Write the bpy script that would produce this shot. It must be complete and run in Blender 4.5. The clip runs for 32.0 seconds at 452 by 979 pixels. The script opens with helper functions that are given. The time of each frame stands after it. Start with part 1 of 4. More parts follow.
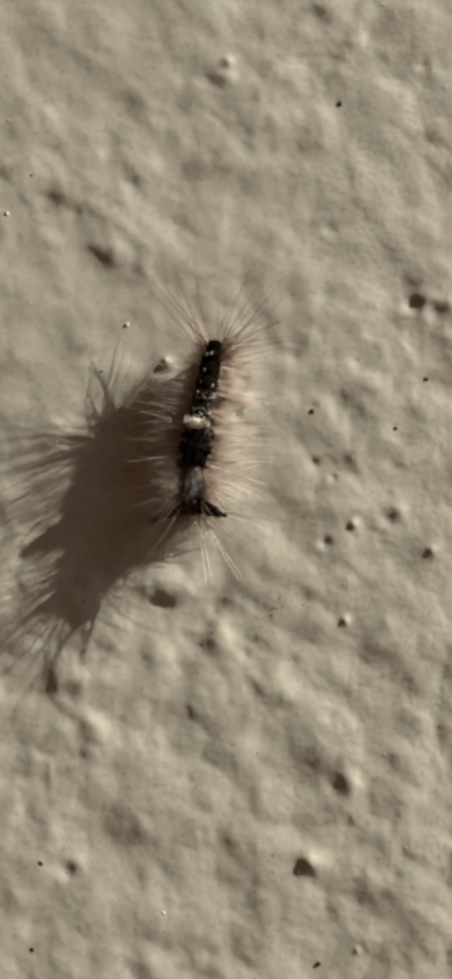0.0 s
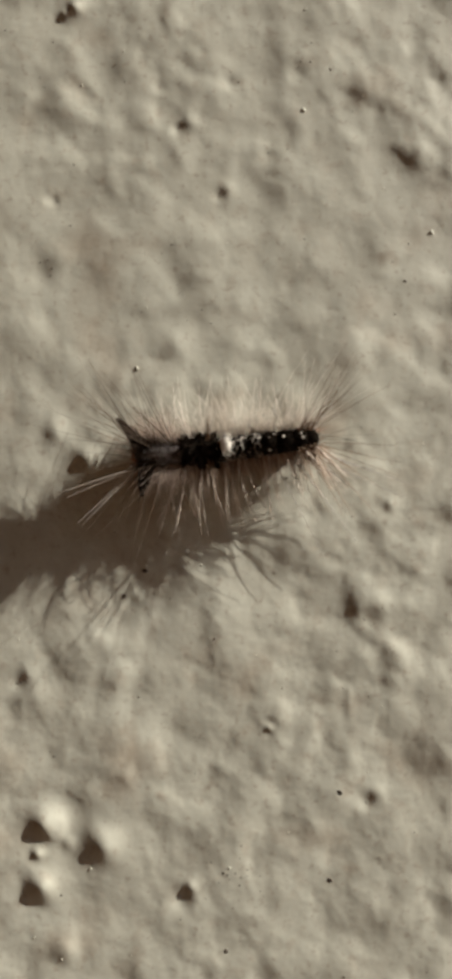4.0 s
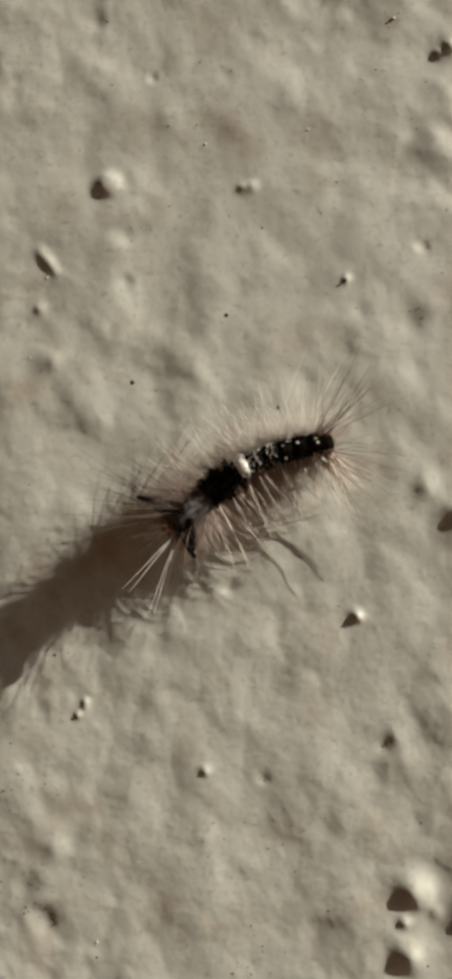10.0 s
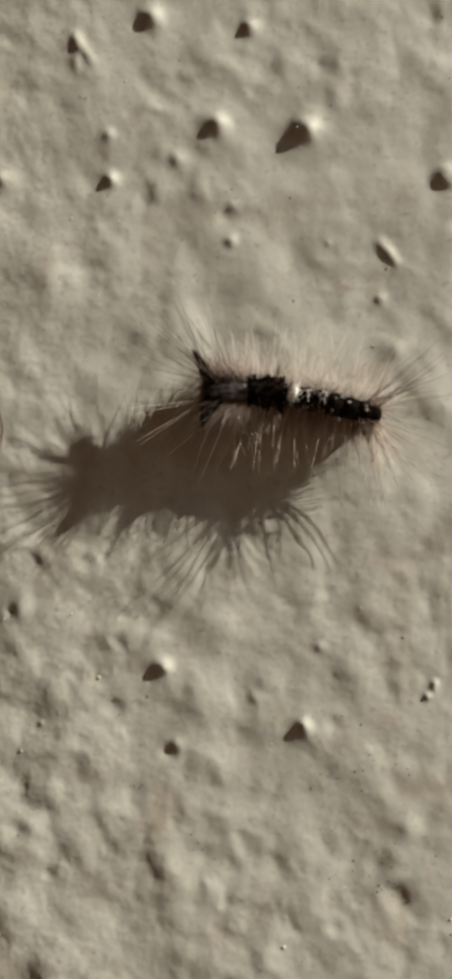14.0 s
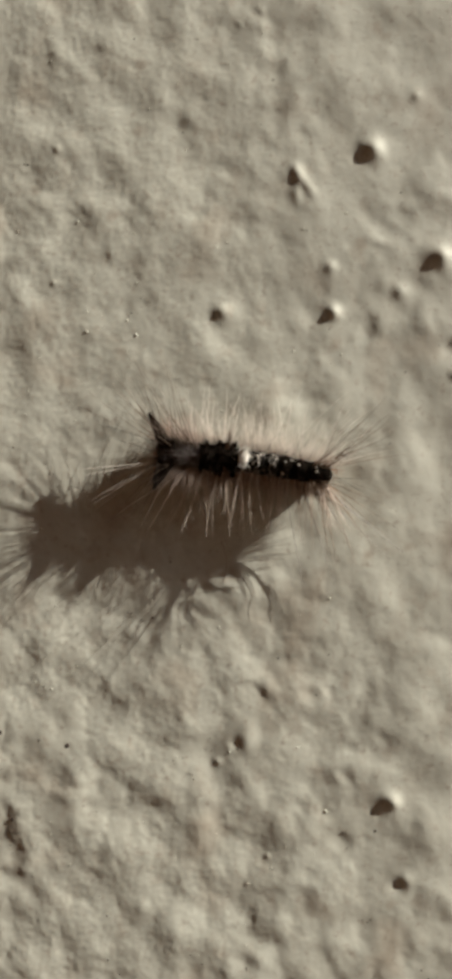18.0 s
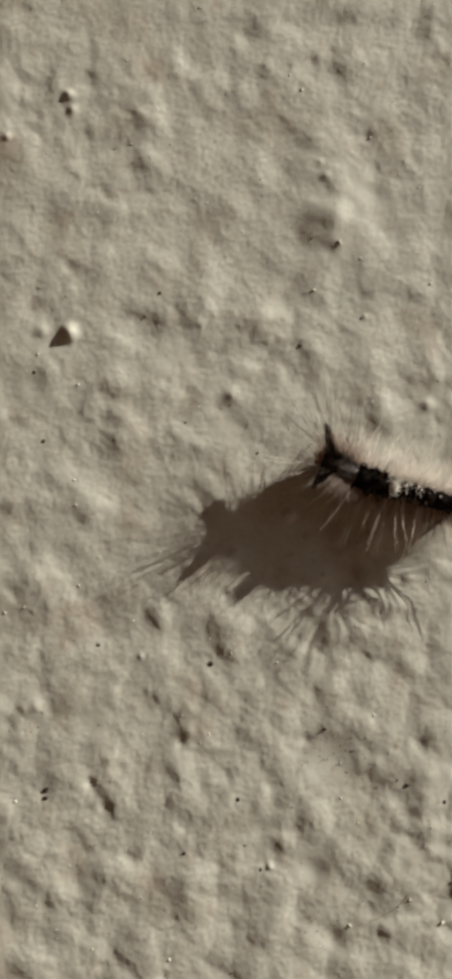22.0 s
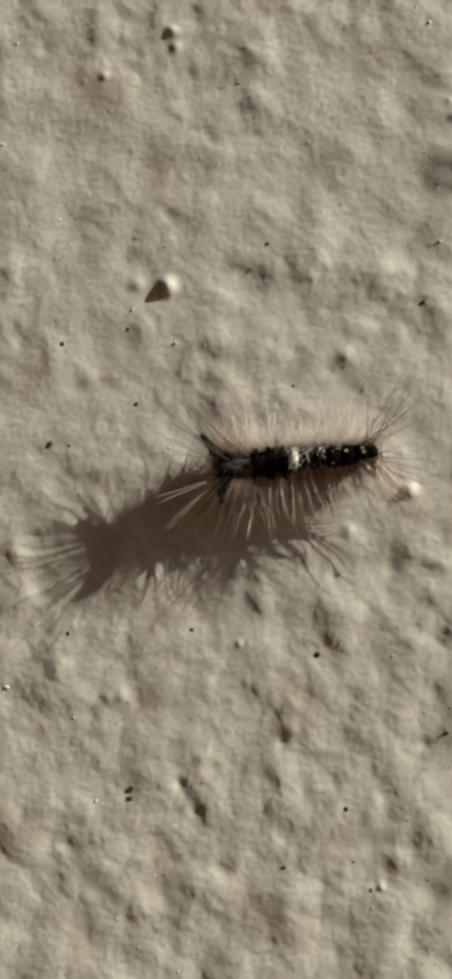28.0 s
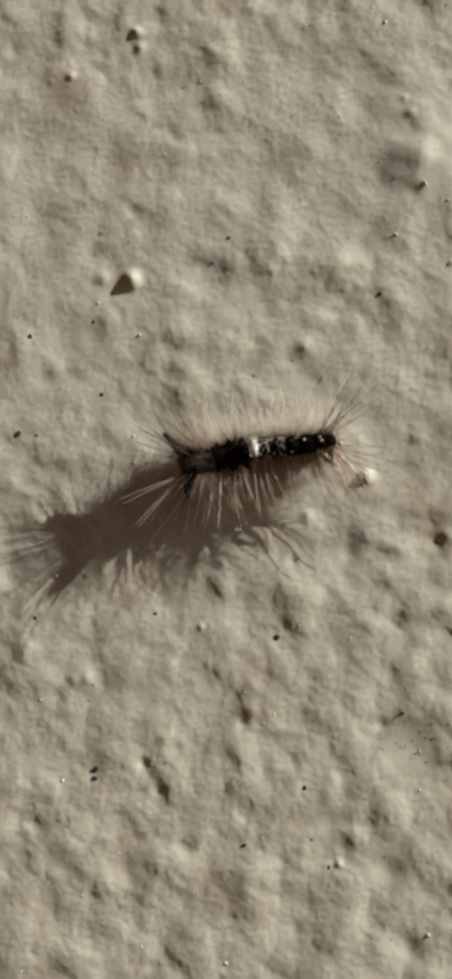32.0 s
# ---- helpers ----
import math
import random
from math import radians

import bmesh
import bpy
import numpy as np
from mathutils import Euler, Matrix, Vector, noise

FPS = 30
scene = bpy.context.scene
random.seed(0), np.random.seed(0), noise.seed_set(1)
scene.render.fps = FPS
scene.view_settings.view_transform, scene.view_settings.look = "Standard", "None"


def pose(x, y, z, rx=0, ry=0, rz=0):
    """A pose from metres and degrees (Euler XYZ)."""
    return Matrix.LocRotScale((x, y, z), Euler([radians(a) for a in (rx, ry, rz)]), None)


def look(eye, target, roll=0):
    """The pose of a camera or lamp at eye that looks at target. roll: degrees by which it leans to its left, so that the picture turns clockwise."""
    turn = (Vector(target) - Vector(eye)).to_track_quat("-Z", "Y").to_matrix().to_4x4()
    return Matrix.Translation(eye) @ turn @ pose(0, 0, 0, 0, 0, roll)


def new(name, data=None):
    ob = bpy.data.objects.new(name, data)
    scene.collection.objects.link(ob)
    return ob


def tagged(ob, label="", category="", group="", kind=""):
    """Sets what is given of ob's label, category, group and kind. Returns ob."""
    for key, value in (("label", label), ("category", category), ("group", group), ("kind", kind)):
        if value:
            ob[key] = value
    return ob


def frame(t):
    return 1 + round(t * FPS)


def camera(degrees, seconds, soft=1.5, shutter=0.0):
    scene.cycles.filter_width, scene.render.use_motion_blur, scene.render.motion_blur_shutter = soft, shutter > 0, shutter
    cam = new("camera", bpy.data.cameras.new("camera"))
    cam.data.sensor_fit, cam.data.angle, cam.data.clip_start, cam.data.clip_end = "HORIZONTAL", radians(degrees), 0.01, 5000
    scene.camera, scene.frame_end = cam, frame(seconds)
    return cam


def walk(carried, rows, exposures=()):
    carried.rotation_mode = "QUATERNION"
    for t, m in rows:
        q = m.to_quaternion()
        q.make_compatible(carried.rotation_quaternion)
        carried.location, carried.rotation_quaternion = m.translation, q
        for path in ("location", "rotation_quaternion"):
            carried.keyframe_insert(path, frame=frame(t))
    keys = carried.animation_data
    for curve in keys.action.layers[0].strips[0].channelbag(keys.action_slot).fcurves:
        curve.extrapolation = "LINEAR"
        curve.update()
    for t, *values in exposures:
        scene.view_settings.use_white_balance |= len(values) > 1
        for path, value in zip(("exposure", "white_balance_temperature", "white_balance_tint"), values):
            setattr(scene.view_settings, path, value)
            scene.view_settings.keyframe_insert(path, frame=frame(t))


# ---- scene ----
cam = camera(40, 32.0, soft=5.7)
PATH = [
    (0, (0.10576, -0.05975, 1.19368), (0.10498, 0.00016, 1.19672), -2.29),
    (0.5, (0.09712, -0.05939, 1.19583), (0.09680, 0.00056, 1.19824), -2.64),
    (1, (0.09153, -0.05757, 1.19500), (0.09128, 0.00241, 1.19672), -2.46),
    (1.5, (0.08524, -0.05666, 1.18898), (0.08483, 0.00331, 1.19076), -2.41),
    (2, (0.09160, -0.05673, 1.18996), (0.09116, 0.00324, 1.19161), -2.28),
    (2.5, (0.07986, -0.05698, 1.19286), (0.07929, 0.00299, 1.19448), -1.86),
    (4.5, (0.07484, -0.05683, 1.18774), (0.07418, 0.00316, 1.18889), -0.93),
    (5, (0.06882, -0.05735, 1.19279), (0.06791, 0.00263, 1.19366), -0.86),
    (5.5, (0.06325, -0.05735, 1.19317), (0.06241, 0.00263, 1.19416), -0.85),
    (6, (0.06141, -0.05679, 1.19077), (0.06036, 0.00320, 1.19176), -0.70),
    (6.5, (0.05607, -0.05593, 1.19262), (0.05498, 0.00405, 1.19364), -0.68),
    (7, (0.05063, -0.05566, 1.19476), (0.04925, 0.00432, 1.19566), -0.60),
    (7.5, (0.04725, -0.05561, 1.19367), (0.04592, 0.00436, 1.19467), -0.49),
    (8, (0.04857, -0.05631, 1.19577), (0.04721, 0.00366, 1.19673), -0.30),
    (8.5, (0.04438, -0.05722, 1.20188), (0.04290, 0.00276, 1.20293), -0.23),
    (9, (0.03920, -0.05706, 1.20074), (0.03726, 0.00290, 1.20164), -0.08),
    (9.5, (0.04053, -0.05659, 1.19655), (0.03906, 0.00338, 1.19732), 0.02),
    (10, (0.04515, -0.05580, 1.19419), (0.04307, 0.00415, 1.19535), 0.01),
    (10.5, (0.04024, -0.05533, 1.19396), (0.03783, 0.00461, 1.19509), 0.05),
    (11, (0.03956, -0.05551, 1.19705), (0.03749, 0.00444, 1.19824), 0.01),
    (11.5, (0.03455, -0.05623, 1.20302), (0.03228, 0.00372, 1.20401), 0.01),
    (12, (0.03021, -0.05699, 1.20297), (0.02802, 0.00296, 1.20401), -0.06),
    (12.5, (0.02902, -0.05812, 1.20204), (0.02686, 0.00182, 1.20325), -0.20),
    (13, (0.02434, -0.05871, 1.19743), (0.02218, 0.00123, 1.19869), -0.36),
    (13.5, (0.02058, -0.05808, 1.19228), (0.01826, 0.00186, 1.19334), -0.44),
    (14, (0.01400, -0.05807, 1.19279), (0.01151, 0.00186, 1.19416), -0.49),
    (14.5, (0.01177, -0.05801, 1.19075), (0.00968, 0.00194, 1.19197), -0.48),
    (15, (0.00829, -0.05740, 1.18699), (0.00623, 0.00255, 1.18807), -0.44),
    (15.5, (0.00420, -0.05736, 1.18895), (0.00223, 0.00260, 1.19001), -0.41),
    (17.5, (-0.00306, -0.05959, 1.20176), (-0.00538, 0.00034, 1.20346), -0.65),
    (18, (-0.00633, -0.05943, 1.20558), (-0.00958, 0.00046, 1.20695), -0.62),
    (18.5, (-0.01212, -0.06001, 1.20752), (-0.01545, -0.00012, 1.20888), -0.48),
    (19, (-0.01981, -0.06209, 1.21130), (-0.02361, -0.00224, 1.21321), -0.48),
    (19.5, (-0.02036, -0.06277, 1.21223), (-0.02395, -0.00291, 1.21426), -0.51),
    (20, (-0.02405, -0.06304, 1.20998), (-0.02779, -0.00320, 1.21203), -0.43),
    (20.5, (-0.03357, -0.06412, 1.20769), (-0.03717, -0.00427, 1.20976), -0.39),
    (21, (-0.03144, -0.06549, 1.20893), (-0.03494, -0.00563, 1.21095), -0.38),
    (21.5, (-0.03741, -0.06714, 1.21232), (-0.04028, -0.00724, 1.21433), -0.38),
    (22, (-0.05282, -0.06907, 1.21558), (-0.05492, -0.00914, 1.21737), -0.17),
    (22.5, (-0.04456, -0.06894, 1.21595), (-0.04627, -0.00899, 1.21786), 0.22),
    (23, (-0.04403, -0.06891, 1.21487), (-0.04598, -0.00897, 1.21663), 0.81),
    (23.5, (-0.04922, -0.07019, 1.21652), (-0.05155, -0.01026, 1.21829), 1.48),
    (24, (-0.05106, -0.07114, 1.21752), (-0.05318, -0.01120, 1.21926), 2.32),
    (24.5, (-0.05287, -0.06950, 1.20818), (-0.05499, -0.00957, 1.21021), 3.34),
    (25, (-0.05585, -0.06739, 1.20225), (-0.05800, -0.00746, 1.20410), 3.62),
    (25.5, (-0.05483, -0.06600, 1.20416), (-0.05706, -0.00607, 1.20589), 3.40),
    (26, (-0.05581, -0.06356, 1.19990), (-0.05820, -0.00362, 1.20120), 2.87),
    (26.5, (-0.06249, -0.06328, 1.20538), (-0.06476, -0.00335, 1.20707), 2.44),
    (28.5, (-0.06053, -0.06244, 1.21247), (-0.06556, -0.00273, 1.21545), 0.86),
    (29, (-0.05914, -0.06314, 1.21369), (-0.06417, -0.00342, 1.21664), 0.67),
    (29.5, (-0.05874, -0.06369, 1.21313), (-0.06341, -0.00396, 1.21628), 0.65),
    (30, (-0.05769, -0.06430, 1.21443), (-0.06237, -0.00457, 1.21752), 0.60),
    (30.5, (-0.05948, -0.06495, 1.21460), (-0.06446, -0.00523, 1.21762), 0.68),
    (31, (-0.06203, -0.06544, 1.21344), (-0.06714, -0.00573, 1.21646), 0.93),
    (31.5, (-0.05907, -0.06468, 1.21217), (-0.06406, -0.00496, 1.21524), 0.91),
    (32, (-0.05726, -0.06381, 1.20994), (-0.06211, -0.00408, 1.21308), 1.05),
]
LIGHT = [(0.0, 0.78, 6700, 10), (2.0, 0.78, 6650, 10), (5.0, 0.78, 6560, 10), (8.0, 0.78, 6500, 10), (32.0, 0.78, 6500, 10)]
walk(cam, [(t, look(eye, target, roll)) for t, eye, target, roll in PATH], LIGHT)

# ---- light: a low sun raking along the wall, a clear sky ----
SUN_SLANT, SUN_RAKE = radians(35), radians(10.5)
to_sun = Vector((math.cos(SUN_SLANT) * math.cos(SUN_RAKE), -math.sin(SUN_RAKE), math.sin(SUN_SLANT) * math.cos(SUN_RAKE)))
sun = new("sun", bpy.data.lights.new("sun", "SUN"))
sun.data.energy, sun.data.angle, sun.data.color = 5.0, radians(0.5), (1.0, 0.95, 0.86)
sun.matrix_world = look(to_sun * 5, (0, 0, 0))
world = bpy.data.worlds.new("world")
scene.world = world
world.use_nodes = True
sky = world.node_tree.nodes.new("ShaderNodeTexSky")
sky.sky_type, sky.sun_disc = "NISHITA", False
sky.sun_elevation, sky.sun_rotation = math.asin(to_sun.z), math.atan2(to_sun.x, to_sun.y)
back = world.node_tree.nodes["Background"]
back.inputs["Strength"].default_value = 0.084
world.node_tree.links.new(sky.outputs["Color"], back.inputs["Color"])


# ---- materials ----
def material(name, colour, rough=0.6, second=None, scale=400.0, bump=0.0, bump_scale=3000.0, spec=0.3, cut=(0.35, 0.65)):
    """A surface of two mottled colours with a fine relief; scales are per metre."""
    m = bpy.data.materials.new(name)
    m.use_nodes = True
    nodes, links = m.node_tree.nodes, m.node_tree.links
    bsdf = nodes["Principled BSDF"]
    bsdf.inputs["Roughness"].default_value = rough
    bsdf.inputs["Specular IOR Level"].default_value = spec
    where = nodes.new("ShaderNodeTexCoord")
    mottle = nodes.new("ShaderNodeTexNoise")
    mottle.inputs["Scale"].default_value, mottle.inputs["Detail"].default_value = scale, 6
    links.new(where.outputs["Object"], mottle.inputs["Vector"])
    ramp = nodes.new("ShaderNodeValToRGB")
    ramp.color_ramp.elements[0].position, ramp.color_ramp.elements[1].position = cut
    ramp.color_ramp.elements[0].color = (*colour, 1)
    ramp.color_ramp.elements[1].color = (*(second or colour), 1)
    links.new(mottle.outputs["Fac"], ramp.inputs["Fac"])
    links.new(ramp.outputs["Color"], bsdf.inputs["Base Color"])
    if bump:
        grain = nodes.new("ShaderNodeTexNoise")
        grain.inputs["Scale"].default_value, grain.inputs["Detail"].default_value = bump_scale, 5
        links.new(where.outputs["Object"], grain.inputs["Vector"])
        relief = nodes.new("ShaderNodeBump")
        relief.inputs["Strength"].default_value, relief.inputs["Distance"].default_value = 1.0, bump
        links.new(grain.outputs["Fac"], relief.inputs["Height"])
        links.new(relief.outputs["Normal"], bsdf.inputs["Normal"])
    return m


def sheer(m, share=0.35):
    """Lets part of the light through, as thin hair does."""
    nodes, links = m.node_tree.nodes, m.node_tree.links
    bsdf, out = nodes["Principled BSDF"], nodes["Material Output"]
    glow, mix = nodes.new("ShaderNodeBsdfTranslucent"), nodes.new("ShaderNodeMixShader")
    links.new(bsdf.inputs["Base Color"].links[0].from_socket, glow.inputs["Color"])
    mix.inputs["Fac"].default_value = share
    links.new(bsdf.outputs["BSDF"], mix.inputs[1])
    links.new(glow.outputs["BSDF"], mix.inputs[2])
    links.new(mix.outputs["Shader"], out.inputs["Surface"])


PAINT = material("wall_paint", (0.561, 0.559, 0.476), 0.62, (0.521, 0.513, 0.433), 220, 0.000006, 2600)


def stain(m, colour, scale, cut):
    """Lays faint dirt in patches over a mottled surface."""
    nodes, links = m.node_tree.nodes, m.node_tree.links
    bsdf = nodes["Principled BSDF"]
    clean = bsdf.inputs["Base Color"].links[0].from_socket
    cloud, ramp, mix = nodes.new("ShaderNodeTexNoise"), nodes.new("ShaderNodeValToRGB"), nodes.new("ShaderNodeMix")
    cloud.inputs["Scale"].default_value, cloud.inputs["Detail"].default_value = scale, 8
    links.new(nodes["Texture Coordinate"].outputs["Object"], cloud.inputs["Vector"])
    ramp.color_ramp.elements[0].position, ramp.color_ramp.elements[1].position = cut
    ramp.color_ramp.elements[1].color = (0.55, 0.55, 0.55, 1)
    links.new(cloud.outputs["Fac"], ramp.inputs["Fac"])
    mix.data_type = "RGBA"
    links.new(ramp.outputs["Color"], mix.inputs["Factor"])
    links.new(clean, mix.inputs["A"])
    mix.inputs["B"].default_value = (*colour, 1)
    links.new(mix.outputs["Result"], bsdf.inputs["Base Color"])


stain(PAINT, (0.33, 0.25, 0.18), 130, (0.55, 0.73))
stain(PAINT, (0.36, 0.29, 0.22), 420, (0.58, 0.76))
stain(PAINT, (0.33, 0.27, 0.21), 1500, (0.57, 0.74))
# unseen ground, its red-brown chosen to throw warm light up the wall
WARM_GROUND = material("warm_ground", (0.11, 0.072, 0.048), 0.9, (0.15, 0.1, 0.066), 3)
BLACK = material("black_skin", (0.005, 0.004, 0.003), 0.8, (0.011, 0.009, 0.007), 2500, spec=0.0)
GREY = material("grey_skin", (0.05, 0.04, 0.037), 0.6, (0.26, 0.23, 0.23), 2200, spec=0.0)
SPECKLE = material("speckled_skin", (0.008, 0.007, 0.006), 0.6, (0.3, 0.27, 0.24), 1500, cut=(0.57, 0.63), spec=0.0)
ORANGE = material("orange_skin", (0.44, 0.15, 0.055), 0.45, (0.55, 0.22, 0.09), 1500)
BEAD = material("pale_wart", (0.5, 0.45, 0.39), 0.6, (0.62, 0.57, 0.5), 3000)
DULL = material("brown_wart", (0.16, 0.09, 0.06), 0.5, (0.24, 0.15, 0.11), 3000)
WHITE = material("white_tuft", (0.88, 0.85, 0.8), 0.7, (0.82, 0.79, 0.73), 3000)
SOOT = material("black_tuft", (0.008, 0.006, 0.005), 0.8, (0.02, 0.014, 0.011), 3000, spec=0.0)
PENCIL = material("brown_black_hair", (0.012, 0.007, 0.005), 0.9, (0.022, 0.013, 0.009), 3000, spec=0.0)
# brown picked for the warm light it bounces into the shadows
WARM_FILL = material("warm_fill_coat", (0.285, 0.155, 0.088), 0.9, (0.225, 0.122, 0.07), 6)
ASH = material("ash_hair", (0.16, 0.14, 0.13), 0.6, (0.37, 0.335, 0.33), 1600)
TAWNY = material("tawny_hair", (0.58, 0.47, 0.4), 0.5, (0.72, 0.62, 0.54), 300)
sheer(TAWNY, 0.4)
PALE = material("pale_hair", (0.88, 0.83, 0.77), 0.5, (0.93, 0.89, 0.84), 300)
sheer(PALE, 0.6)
# bristle colour with the dimness of the shaded flank mixed in
SHADE_SIDE = material("shade_side_hair", (0.74, 0.66, 0.58), 0.5, (0.84, 0.76, 0.68), 300)
sheer(SHADE_SIDE, 0.45)
RUST = material("rust_hair", (0.36, 0.2, 0.13), 0.6, (0.5, 0.33, 0.24), 300)
BRISTLE = material("brown_bristle", (0.2, 0.13, 0.08), 0.6, (0.3, 0.2, 0.13), 500)
UMBER = material("umber_hair", (0.016, 0.01, 0.007), 0.85, (0.026, 0.017, 0.012), 500, spec=0.0)
DUSK = material("dusky_hair", (0.11, 0.08, 0.06), 0.7, (0.17, 0.13, 0.1), 500, spec=0.0)
DIRT = material("dirt", (0.035, 0.026, 0.02), 0.9, (0.07, 0.05, 0.04), 2000)

# ---- the wall: one sheet of thick roller paint, millimetres on the wall from a mark 1.2 m up ----
STEP = 0.18
rng = np.random.default_rng(7)


def spread(lo, hi, far_lo, far_hi):
    mid = np.arange(lo, hi + STEP / 2, STEP)
    grow = np.geomspace(2.0, 1.0e3, 24)
    return np.concatenate([[far_lo], (lo - grow[::-1])[lo - grow[::-1] > far_lo], mid, (hi + grow)[hi + grow < far_hi], [far_hi]])


XS, ZS = spread(-96, 138, -1500, 1500), spread(-70, 84, -1200, 1300)
GX, GZ = np.meshgrid(XS, ZS)


# even part of the grid, which is all that the camera passes
COLS, ROWS = slice(*np.searchsorted(XS, (-96.01, 138.01))), slice(*np.searchsorted(ZS, (-70.01, 84.01)))
SHAPE = GX[ROWS, COLS].shape
FREQ = np.hypot(np.fft.fftfreq(SHAPE[0], STEP)[:, None], np.fft.rfftfreq(SHAPE[1], STEP)[None])
EDGE = np.clip(np.minimum.reduce([GX[ROWS, COLS] + 96, 138 - GX[ROWS, COLS], GZ[ROWS, COLS] + 70, 84 - GZ[ROWS, COLS]]) / 4, 0, 1)


def swell(length, width=0.35):
    """Smooth random lumps about that many mm apart, of spread 1, the same in every direction."""
    wave = np.fft.rfft2(rng.standard_normal(SHAPE))
    field = np.fft.irfft2(wave * np.exp(-(np.log(np.maximum(FREQ, 1e-6) * length) / width) ** 2 / 2), SHAPE)
    return field / field.std()


def domes(length):
    """Soft rounded swellings that stand out of a flatter coat."""
    return np.log1p(np.exp(1.8 * swell(length, 0.3))) / 1.1


def dimples(length):
    """Scattered shallow hollows."""
    return -np.log1p(np.exp(2.6 * (swell(length, 0.3) - 0.7))) / 1.3


def cushions(count):
    """Low rounded cushions of paint that overlap and meet in soft creases."""
    field = np.zeros(SHAPE)
    for _ in range(count):
        r, x, z = rng.uniform(0.9, 3.0), rng.uniform(-96, 138), rng.uniform(-70, 84)
        a, b = max(0, int((x - r + 96) / STEP)), int((x + r + 96) / STEP) + 1
        c, d = max(0, int((z - r + 70) / STEP)), int((z + r + 70) / STEP) + 1
        px, pz = GX[ROWS, COLS][c:d, a:b] - x, GZ[ROWS, COLS][c:d, a:b] - z
        cap = r * rng.uniform(0.02, 0.06) * (1 - (px * px + pz * pz) / (r * r))
        np.maximum(field[c:d, a:b], cap, out=field[c:d, a:b])
    return np.fft.irfft2(np.fft.rfft2(field) * np.exp(-(FREQ * 0.9) ** 2), SHAPE)


FORM, HEIGHT = np.zeros_like(GX), np.zeros_like(GX)
FORM[ROWS, COLS] = swell(4.5)
rough = 0.6 + 0.4 * np.clip(swell(30, 0.5) + 0.5, 0, 1.6)
rough *= 1.2 - 0.45 * np.exp(-((GX[ROWS, COLS] - 38) / 26) ** 4)  # the roller ran smoother there
rough *= 1.0 + (0.25 - 0.2 / (1 + np.exp((GX[ROWS, COLS] + 32) / 5))) / (1 + np.exp((GZ[ROWS, COLS] + 4) / 5)) * (1 - 0.8 * np.exp(-((GX[ROWS, COLS] - 62) / 26) ** 4))  # coarser low down
fine = 1.0 + 0.32 / (1 + np.exp((GX[ROWS, COLS] + 18) / 5)) + 0.25 / (1 + np.exp((GZ[ROWS, COLS] + 6) / 4)) - 0.45 * np.clip((GX[ROWS, COLS] + 12) / 20, 0, 1) * np.clip((125 - GX[ROWS, COLS]) / 20, 0, 1)  # the coat is grainier at both ends
lumpy = (0.5 + 0.55 / (1 + np.exp((GX[ROWS, COLS] + 12) / 7)) + 0.3 / (1 + np.exp((105 - GX[ROWS, COLS]) / 6))) * (0.68 + 0.75 / (1 + np.exp((GZ[ROWS, COLS] - 2) / 6))) * (1 - 0.22 / (1 + np.exp((GX[ROWS, COLS] + 42) / 5)))
HEIGHT[ROWS, COLS] = EDGE * (0.055 * swell(15) + 0.022 * swell(9) + rough * (0.026 * domes(7.0) + 0.013 * domes(4.5) + 0.012 * dimples(5.5) + 0.006 * dimples(3.0) + 0.005 * swell(2.6))
                             + lumpy * cushions(5200) + fine * (0.0032 * swell(1.7) + 0.0036 * swell(1.0) + 0.0028 * swell(0.6)))


def patch(x, z, reach):
    a, b = np.searchsorted(XS, (x - reach, x + reach))
    c, d = np.searchsorted(ZS, (z - reach, z + reach))
    return slice(c, d), slice(a, b)


def lump(x, z, r, h, sharp=0.9):
    """A blob of dried paint, or a pit where h is below nought."""
    at = patch(x, z, r * 3)
    far = np.hypot(GX[at] - x, GZ[at] - z) / r * (1 + 0.1 * np.clip(FORM[at], -1.5, 1.5))
    HEIGHT[at] += h * np.exp(-(far ** (2 * sharp)) * 1.6)


def calm(x, z, r):
    """Evens the coat out round a place, where thick paint has levelled."""
    at = patch(x, z, r * 2)
    near = 0.45 * np.exp(-(np.hypot(GX[at] - x, GZ[at] - z) / r) ** 4)
    HEIGHT[at] += (HEIGHT[at].mean() - HEIGHT[at]) * near


def peak(x, z, r, h):
    """A pointed crust of paint, a little ragged."""
    calm(x, z, r * 1.7)
    lump(x, z, r, h, 0.9)


def ridge(x, z, far_x, far_z, r, h):
    """A short raised fold of paint between two places."""
    for k in range(9):
        u = k / 8
        lump(x + (far_x - x) * u, z + (far_z - z) * u, r, h * 0.34 * (0.6 + 0.4 * math.sin(3.1 * u)), 1.0)


def hollow(x, z, r, h):
    """A small hollow in the coat with a soft floor."""
    calm(x, z, r * 1.2)
    lump(x, z, r, -h, 0.95)
    HOLLOWS.append((x, z, r))


HOLLOWS = []


def streak(x, z, length, r, h, lean=0.0):
    """A run of paint that has dripped down the wall from a place."""
    for k in range(int(length / r * 2)):
        down = k * r / 2
        lump(x + lean * down, z - down, r, h * 0.1, 1.0)


